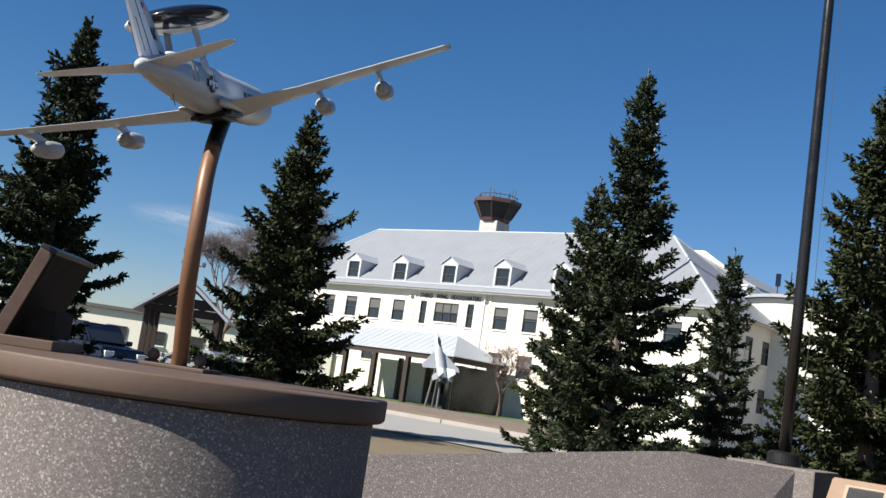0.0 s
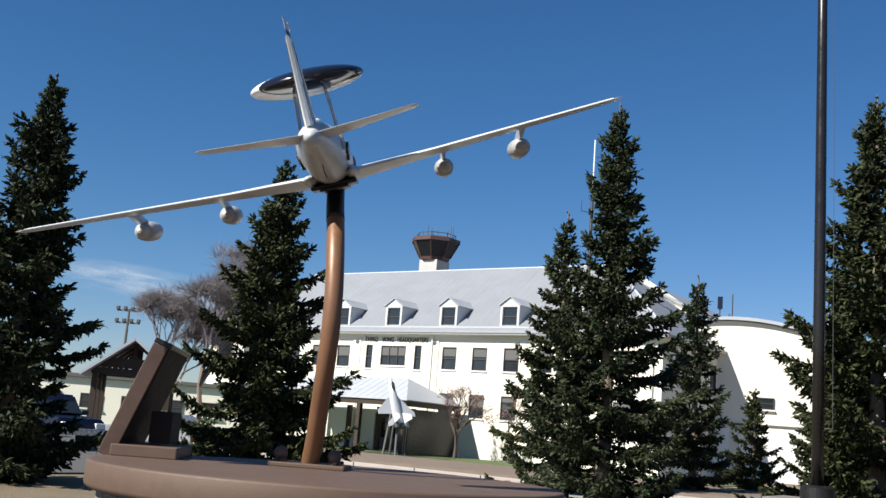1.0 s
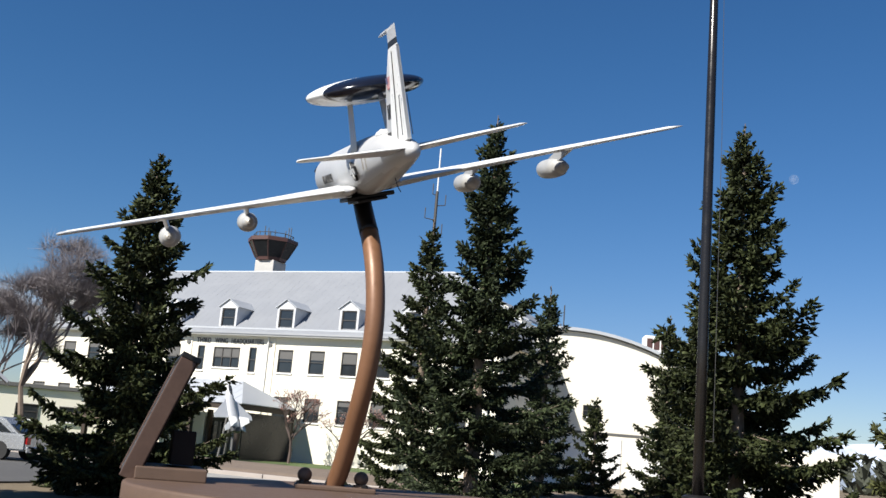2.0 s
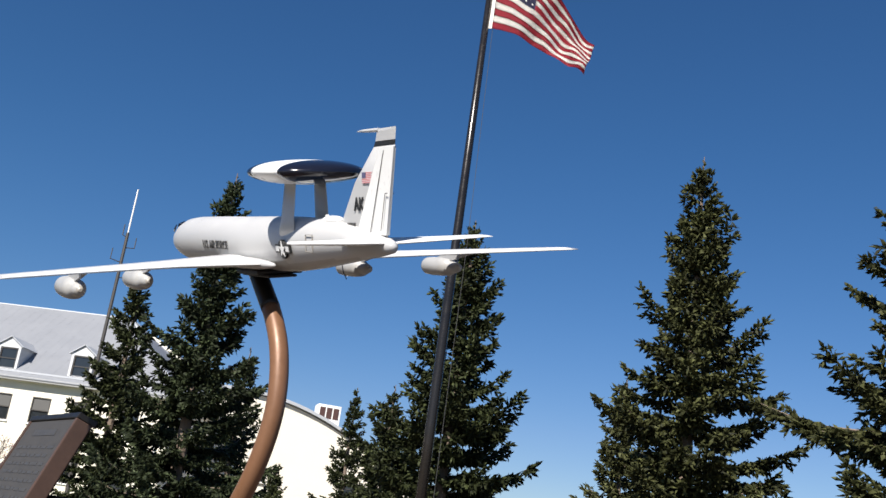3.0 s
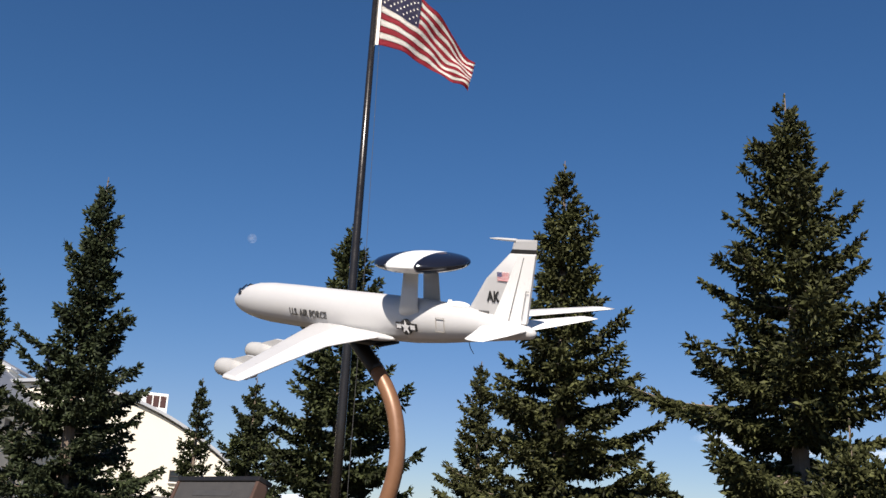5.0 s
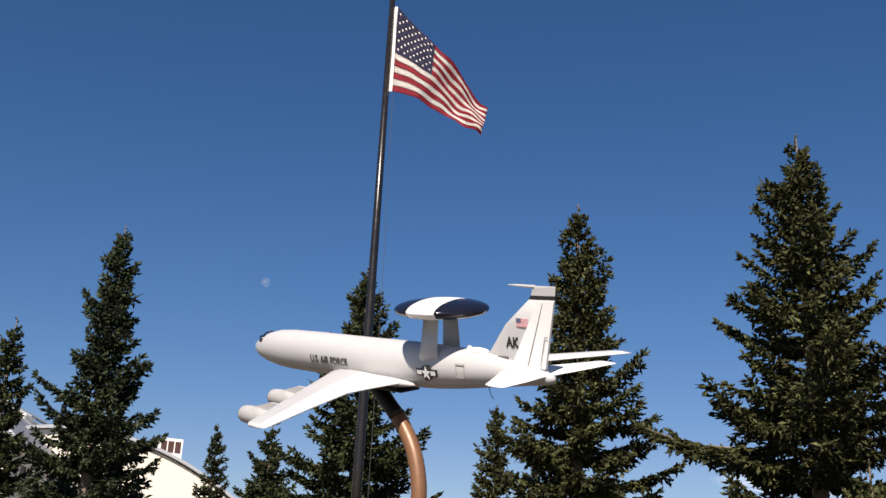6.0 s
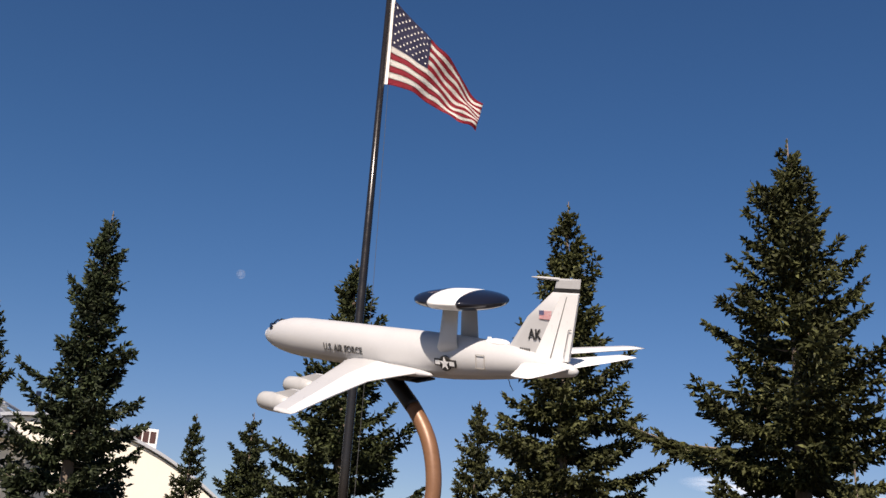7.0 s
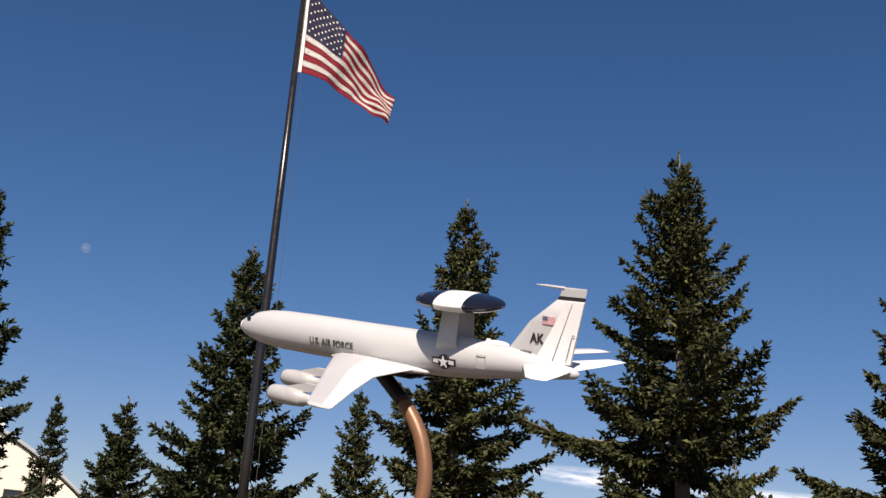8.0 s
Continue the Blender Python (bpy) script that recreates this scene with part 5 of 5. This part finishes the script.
def plane():
    t = thing("radar_aircraft_model", PLANE, "white four-engined radar aircraft model with black and white rotodome", "aircraft model")
    # fuselage
    st = [(3.70, -0.015, 0.012, 0.012), (3.685, -0.015, 0.045, 0.045), (3.64, -0.013, 0.078, 0.08), (3.56, -0.01, 0.105, 0.112), (3.45, -0.004, 0.128, 0.142), (3.30, 0.0, 0.145, 0.166), (3.10, 0.0, 0.156, 0.178),
          (2.7, 0.0, 0.158, 0.181), (2.0, -0.002, 0.158, 0.181), (1.45, 0.0, 0.158, 0.18), (1.15, 0.005, 0.154, 0.172), (0.85, 0.015, 0.142, 0.152), (0.55, 0.024, 0.118, 0.122), (0.30, 0.024, 0.09, 0.090), (0.10, 0.018, 0.06, 0.058), (0.0, 0.012, 0.036, 0.036), (-0.03, 0.012, 0.012, 0.012)]
    n = 40
    bm = bmesh.new()
    loft(bm, [[Vector((w * math.cos(2 * math.pi * k / n), y, z + h * math.sin(2 * math.pi * k / n))) for k in range(n)] for y, z, w, h in st])
    # darker, mottled grey on the lower faces, its edge rising toward the tail
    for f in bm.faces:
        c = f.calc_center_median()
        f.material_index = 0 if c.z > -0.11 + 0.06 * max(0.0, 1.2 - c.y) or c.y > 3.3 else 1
    for f in bm.faces:
        f.smooth = True
    part("fuselage", bm, [M_GREY, M_UNDER], t, "pale grey gloss fuselage with a darker grey underside", smooth=True)
    # nose cap and windscreen
    bm = bmesh.new()
    bmesh.ops.create_uvsphere(bm, u_segments=20, v_segments=12, radius=1, matrix=pose(0, 3.655, -0.013) @ Matrix.Diagonal((0.062, 0.062, 0.064, 1)))
    part("radome_nose", bm, M_WHITE, t, "white nose cap", smooth=True)
    for k in (-1, 1):
        for a, b in ((8, 36), (40, 62)):
            bm = bmesh.new()
            pts = []
            for ang, y, h in ((a, 3.565, 62), (b, 3.53, 55), (b, 3.48, 66), (a, 3.51, 74)):
                w = 0.118 if y > 3.52 else 0.134
                pts.append(Vector((k * w * math.sin(radians(ang)) * 1.02, y, 0.118 * math.cos(radians(ang)) + (0.022 if y < 3.52 else 0.0))))
            lo = [bm.verts.new(p * 0.97 + Vector((0, 0.1, 0))) for p in pts]
            up = [bm.verts.new(p + Vector((0, 0.004, 0.006))) for p in pts]
            bm.faces.new(up)
            bm.faces.new(lo[::-1])
            for i in range(4):
                bm.faces.new((lo[i], lo[(i + 1) % 4], up[(i + 1) % 4], up[i]))
            part("cockpit_window", bm, M_BLACK, t)
    for k, nm in ((-1, "left"), (1, "right")):
        ribs = [(k * 0.05, 2.40, -0.135, 1.02), (k * 0.157, 2.34, -0.130, 0.92), (k * 0.42, 2.12, -0.122, 0.725), (k * 0.72, 1.875, -0.115, 0.52), (k * 1.3, 1.39, -0.102, 0.36), (k * 1.82, 0.96, -0.092, 0.24), (k * 1.865, 0.90, -0.092, 0.185)]
        w = lifting(t, "wing", ribs, M_GREY, 0.10)
        # white rear panel, a thin proud skin on the rear half of the wing
        bm = bmesh.new()
        rings = []
        for (x, y, z, c), front in zip(ribs[1:-1], (0.46, 0.48, 0.50, 0.56, 0.62)):
            top = []
            for u in (front, 0.7, 0.84, 0.985):
                h = 0.5 * (0.2969 * math.sqrt(u) - 0.126 * u - 0.3516 * u * u + 0.2843 * u ** 3 - 0.1015 * u ** 4) * c * 1.05
                top.append(Vector((x, y - u * c, z + h + 0.0035)))
            rings.append(top + [p - Vector((0, 0, 0.008)) for p in reversed(top)])
        loft(bm, rings)
        part("flap_panel", bm, M_WHITE, w, "white flap panel")
        bm = bmesh.new()
        bmesh.ops.create_uvsphere(bm, u_segments=20, v_segments=10, radius=1, matrix=pose(k * 0.15, 1.82, -0.13) @ Matrix.Diagonal((0.055, 0.56, 0.04, 1)))
        part("wing_fillet", bm, M_GREY, t, smooth=True)
        lifting(t, "tailplane", [(k * 0.03, 0.46, 0.03, 0.44), (k * 0.30, 0.26, 0.040, 0.31), (k * 0.575, 0.07, 0.052, 0.18), (k * 0.595, 0.02, 0.052, 0.11)], M_WHITE, 0.10)
        for x, yl in ((0.80, 1.85), (1.315, 1.44)):
            g = new("engine")
            g.parent, g.matrix_basis = t, pose(k * x, yl + 0.16, -0.222) @ Matrix.Diagonal((0.93, 1, 0.93, 1))
            bm = bmesh.new()
            rings = [(0.24, 0.052), (0.245, 0.060), (0.225, 0.068), (0.14, 0.074), (0.02, 0.073), (-0.09, 0.064), (-0.095, 0.052), (-0.15, 0.044), (-0.20, 0.030), (-0.20, 0.018)]
            loft(bm, [[Vector((r * math.cos(2 * math.pi * q / 24), y, r * math.sin(2 * math.pi * q / 24))) for q in range(24)] for y, r in rings])
            part("nacelle", bm, M_UNDER, g, "darker grey nacelle", smooth=True)
            bm = bmesh.new()
            loft(bm, [[Vector((r * math.cos(2 * math.pi * q / 20), y, r * math.sin(2 * math.pi * q / 20))) for q in range(20)] for y, r in ((0.247, 0.050), (0.243, 0.01))])
            part("intake", bm, M_INKGREY, g, "dark intake")
            bm = bmesh.new()
            loft(bm, [[Vector((r * math.cos(2 * math.pi * q / 20), y, r * math.sin(2 * math.pi * q / 20))) for q in range(20)] for y, r in ((-0.197, 0.028), (-0.21, 0.01))])
            part("exhaust", bm, M_BELLY, g, "grey exhaust")
            bm = bmesh.new()
            loft(bm, [[Vector((dx, y, z)) for dx, y in ((-0.012, y0), (0.012, y0), (0.012, y1), (-0.012, y1))] for z, y0, y1 in ((0.055, -0.12, 0.16), (0.13, -0.44, -0.12))])
            part("pylon", bm, M_GREY, g)
    # fin with rudder
    def finsec(z, y0, y1, th=0.075):
        c = y0 - y1
        return [Vector((b, y0 + a, z)) for a, b in airfoil(c, th)]
    bm = bmesh.new()
    loft(bm, [finsec(0.06, 0.72, 0.05), finsec(0.12, 0.62, 0.035), finsec(0.37, 0.42, 0.0), finsec(0.555, 0.185, -0.055)])
    fin = part("fin", bm, M_GREY, t, "pale grey fin", smooth=True)
    bm = bmesh.new()
    loft(bm, [finsec(0.585, 0.165, -0.058), finsec(0.64, 0.145, -0.066), finsec(0.652, 0.13, -0.066, 0.04)])
    part("fin_tip", bm, M_GREY, fin)
    bm = bmesh.new()
    loft(bm, [finsec(0.556, 0.186, -0.056, 0.078), finsec(0.584, 0.166, -0.059, 0.078)])
    part("fin_band", bm, M_INK, fin, "dark green-black band")
    bm = bmesh.new()
    tube(bm, [(0, 0.12, 0.645), (0, 0.30, 0.652), (0, 0.375, 0.654)], [0.012, 0.009, 0.003], 8)
    part("probe", bm, M_GREY, fin)
    for k in (-1, 1):
        bm = bmesh.new()
        for ya, yb, yc, yd, off in ((0.345, 0.045, -0.055, 0.17, 0.0245),):
            q = [(k * (off + 0.010), ya, 0.075), (k * 0.008, yb, 0.075), (k * 0.005, yc + 0.003, 0.548), (k * 0.0165, 0.09, 0.548)]
            up = [bm.verts.new((x + k * 0.0025, y, z)) for x, y, z in q]
            lo = [bm.verts.new((x - k * 0.008, y, z)) for x, y, z in q]
            bm.faces.new(up)
            bm.faces.new(lo[::-1])
            for i in range(4):
                bm.faces.new((up[i], lo[i], lo[(i + 1) % 4], up[(i + 1) % 4]))
        rud = part("rudder_panel", bm, M_WHITE, fin, "white rudder panel")
        for (ya, za), (yb, zb) in (((0.19, 0.09), (0.045, 0.53)), ((0.075, 0.10), (0.03, 0.30)), ((0.03, 0.30), (0.005, 0.30))):
            bm = bmesh.new()
            f0 = lambda y, z: k * (0.0235 + 0.010 * min(1, max(0, (y - 0.0) / 0.3)) - 0.012 * z / 0.55 + 0.003)
            tube(bm, [(f0(ya, za), ya, za), (f0(yb, zb), yb, zb)], 0.0025, 4)
            part("panel_line", bm, M_INKGREY, rud)
        face = frame_of((k * 0.0215, 0.338, 0.243), (0, -k * 0 + (1 if k > 0 else -1), 0), (0, 0, 1))
        lettering("tail_code", "AK", 0.075, M_INK, face, fin, 0.125, 0.002, "black tail code letters", 1.0, 0.03)
        bm = bmesh.new()
        for q in range(5):
            add_box(bm, (-0.05 + 0.021 * q, -0.012, 0), (-0.05 + 0.021 * q + 0.014, 0.012, 0.003))
        o = part("serial_bars", bm, M_INKGREY, fin, "small grey serial marks")
        o.matrix_basis = frame_of((k * 0.0225, 0.43, 0.13), (0, 1 if k > 0 else -1, 0), (0, 0, 1))
        dec = new("flag_decal")
        dec.parent, dec.matrix_basis = fin, frame_of((k * 0.0185, 0.240, 0.392), (0, 1 if k > 0 else -1, 0), (0, 0, 1))
        for name, mat, lo_hi in (("white_field", M_WHITE, [((-0.055, -0.03), (0.055, 0.03), 0.001)]), ("red_stripe", M_RED, [((-0.055, -0.03 + 0.0092 * q), (0.055, -0.03 + 0.0092 * q + 0.0046), 0.002) for q in range(7)]), ("canton", M_NAVY, [((-0.055, -0.002), (-0.01, 0.03), 0.003)])):
            bm = bmesh.new()
            for (x0, y0), (x1, y1), h in lo_hi:
                add_box(bm, (x0, y0, -0.006), (x1, y1, h))
            part(name, bm, mat, dec)
        # star and bars on the fuselage side
        ins = new("star_roundel")
        ins.parent = t
        ins.matrix_basis = frame_of((k * 0.1575, 1.12, -0.022), (0.02 * k, 1 if k > 0 else -1, 0), (k * 0.16, 0, 1)) @ Matrix.Diagonal((0.92, 0.92, 1, 1))
        for name, mat, outs, h in (("disc", M_INK, [[(0.066 * math.cos(q * math.pi / 16), 0.066 * math.sin(q * math.pi / 16)) for q in range(32)], [(-0.125, -0.025), (0.125, -0.025), (0.125, 0.033), (-0.125, 0.033)]], 0.004),
                                   ("star", M_WHITE, [star_outline(0.06)], 0.0065), *[("bar", M_WHITE, [[(s * a, b) for a, b in ((0.058, -0.014), (0.115, -0.014), (0.115, 0.022), (0.058, 0.022))]], 0.0055) for s in (-1, 1)]):
            bm = bmesh.new()
            for o in outs:
                prism(bm, o, h + 0.012, pose(0, 0, -0.012))
            part(name, bm, mat, ins)
        lettering("service_lettering", "U.S. AIR FORCE", 0.062, M_INKGREY, frame_of((k * 0.1615, 2.37, -0.022), (0, 1 if k > 0 else -1, 0), (k * 0.12, 0, 1)), t, 0.52, 0.003, "grey service lettering")
        bm = bmesh.new()
        for a, b, c, d in ((-0.04, -0.05, 0.04, -0.046), (-0.04, 0.05, 0.04, 0.054), (-0.042, -0.05, -0.038, 0.05), (0.038, -0.05, 0.042, 0.05)):
            add_box(bm, (a, b, -0.004), (c, d, 0.002))
        o = part("door_outline", bm, M_BELLY, t, "thin grey door outline")
        o.matrix_basis = frame_of((k * 0.139, 0.77, 0.02), (0.08, 1 if k > 0 else -1, 0), (0, 0, 1))
        # pylon struts of the rotodome
        bm = bmesh.new()
        loft(bm, [[Vector((k * x + b, y + a, z)) for a, b in airfoil(c, 0.14)] for x, y, z, c in ((0.135, 1.25, 0.03, 0.27), (0.118, 1.225, 0.15, 0.195), (0.10, 1.19, 0.40, 0.165))])
        part("strut", bm, M_GREY, t, "pale grey rotodome strut", smooth=True)
    # rotodome, tilted slightly nose-down
    dome = new("rotodome")
    dome.parent, dome.matrix_basis = t, pose(0, 1.09, 0.455, 2.0, 0, 0)
    R, H = 0.365, 0.078
    for name, mat, lo, hi, lab in (("centre_band", M_WHITE, -0.118, 0.118, "white centre band"), ("dome_side", M_BLACK, 0.118, 0.37, "gloss black dome half"), ("dome_side", M_BLACK, -0.37, -0.118, "gloss black dome half")):
        bm = bmesh.new()
        rings = []
        steps = 14 if name != "centre_band" else 8
        for s in range(steps + 1):
            x = lo + (hi - lo) * s / steps
            x = max(-R * 0.9995, min(R * 0.9995, x))
            hr = math.sqrt(max(R * R - x * x, 1e-8))
            k = hr / R
            rings.append([Vector((x, hr * math.cos(2 * math.pi * q / 48), H * k ** 0.9 * math.sin(2 * math.pi * q / 48))) for q in range(48)])
        loft(bm, rings)
        o = part(name, bm, mat, dome, lab, smooth=True)
        o.matrix_basis = pose(0, 0, 0, 0, 0, -71)
    # mounting bracket, antennas
    bm = bmesh.new()
    add_box(bm, (-0.16, 1.55, -0.205), (0.16, 1.95, -0.175), 0.01)
    add_box(bm, (-0.10, 1.50, -0.225), (0.10, 2.0, -0.205), 0.01)
    part("mount_bracket", bm, M_DARKM, t, "black steel mounting bracket")
    bm = bmesh.new()
    tube(bm, [(0, 0.62, -0.09), (0, 0.60, -0.15), (0.01, 0.58, -0.19)], 0.003, 5)
    part("wire_antenna", bm, M_INK, t, "thin black wire antenna")
    for y, z, h in ((0.80, 0.16, 0.03),):
        bm = bmesh.new()
        loft(bm, [[Vector((-0.004, y + a, zz)), Vector((0.004, y + a, zz)), Vector((0.004, y - a, zz)), Vector((-0.004, y - a, zz))] for zz, a in ((z - 0.01, 0.03), (z + h, 0.015))])
        part("blade_antenna", bm, M_WHITE, t)
    bm = bmesh.new()
    bmesh.ops.create_uvsphere(bm, u_segments=16, v_segments=10, radius=1, matrix=pose(0, 0.72, 0.155) @ Matrix.Diagonal((0.05, 0.12, 0.028, 1)))
    part("dorsal_fairing", bm, M_WHITE, t, smooth=True)


plane()


# Plaque lectern on the pedestal: a tilted slab in a brown frame.
def plaque():
    w, s = Vector((-0.15, 0.985, 0)).normalized(), Vector((0.285, -0.02, 0.76))
    s = (s - w * s.dot(w)).normalized()
    base = Vector((-1.28, -0.58, TOP + 0.01))
    t = thing("plaque_lectern", frame_of(base, -w, s), "tilted dark bronze plaque in a brown metal frame", "plaque")
    W, L = 0.96, 0.80
    part("slab", box((-W, 0.0, -0.10), (0, L, -0.012), 0.012), M_SLAB, t, "dark steel back")
    part("rim", box((-W - 0.012, L - 0.02, -0.11), (0.012, L + 0.015, 0.014), 0.006), M_DARKM, t, "dark top rim")
    for x in (-W - 0.012, -0.02):
        part("rim", box((x, 0.0, -0.09), (x + 0.032, L - 0.021, 0.012), 0.006), M_EDGE, t)
    part("plate", box((-W + 0.022, 0.01, -0.011), (-0.022, L - 0.025, 0.002), 0.002), M_PLATE, t, "dark bronze plate with raised text")
    random.seed(9)
    bm = bmesh.new()
    add_box(bm, (-W + 0.25, L - 0.13, 0.002), (-0.25, L - 0.09, 0.005))
    for k in range(11):
        y = L - 0.22 - 0.055 * k
        x = -W + 0.09
        while x < -0.14:
            e = min(x + 0.05 + 0.09 * random.random(), -0.09)
            add_box(bm, (x, y, 0.002), (e, y + 0.02, 0.0045))
            x = e + 0.02
    tagged(part("raised_text", bm, M_PLATETXT, t, "rows of small raised lettering"), kind="stuff")
    foot = new("plaque_base")
    foot.parent, foot.matrix_basis = t, t.matrix_basis.inverted() @ pose(-1.04, -0.30, TOP, 0, 0, 8)
    part("block", box((-0.2, -0.30, 0.0), (0.22, 0.42, 0.075), 0.008), M_CAP, foot, "brown steel block")
    part("stay", box((0.0, -0.12, 0.09), (0.14, 0.3, 0.30), 0.01), M_SLAB, foot, "dark steel stay")


plaque()
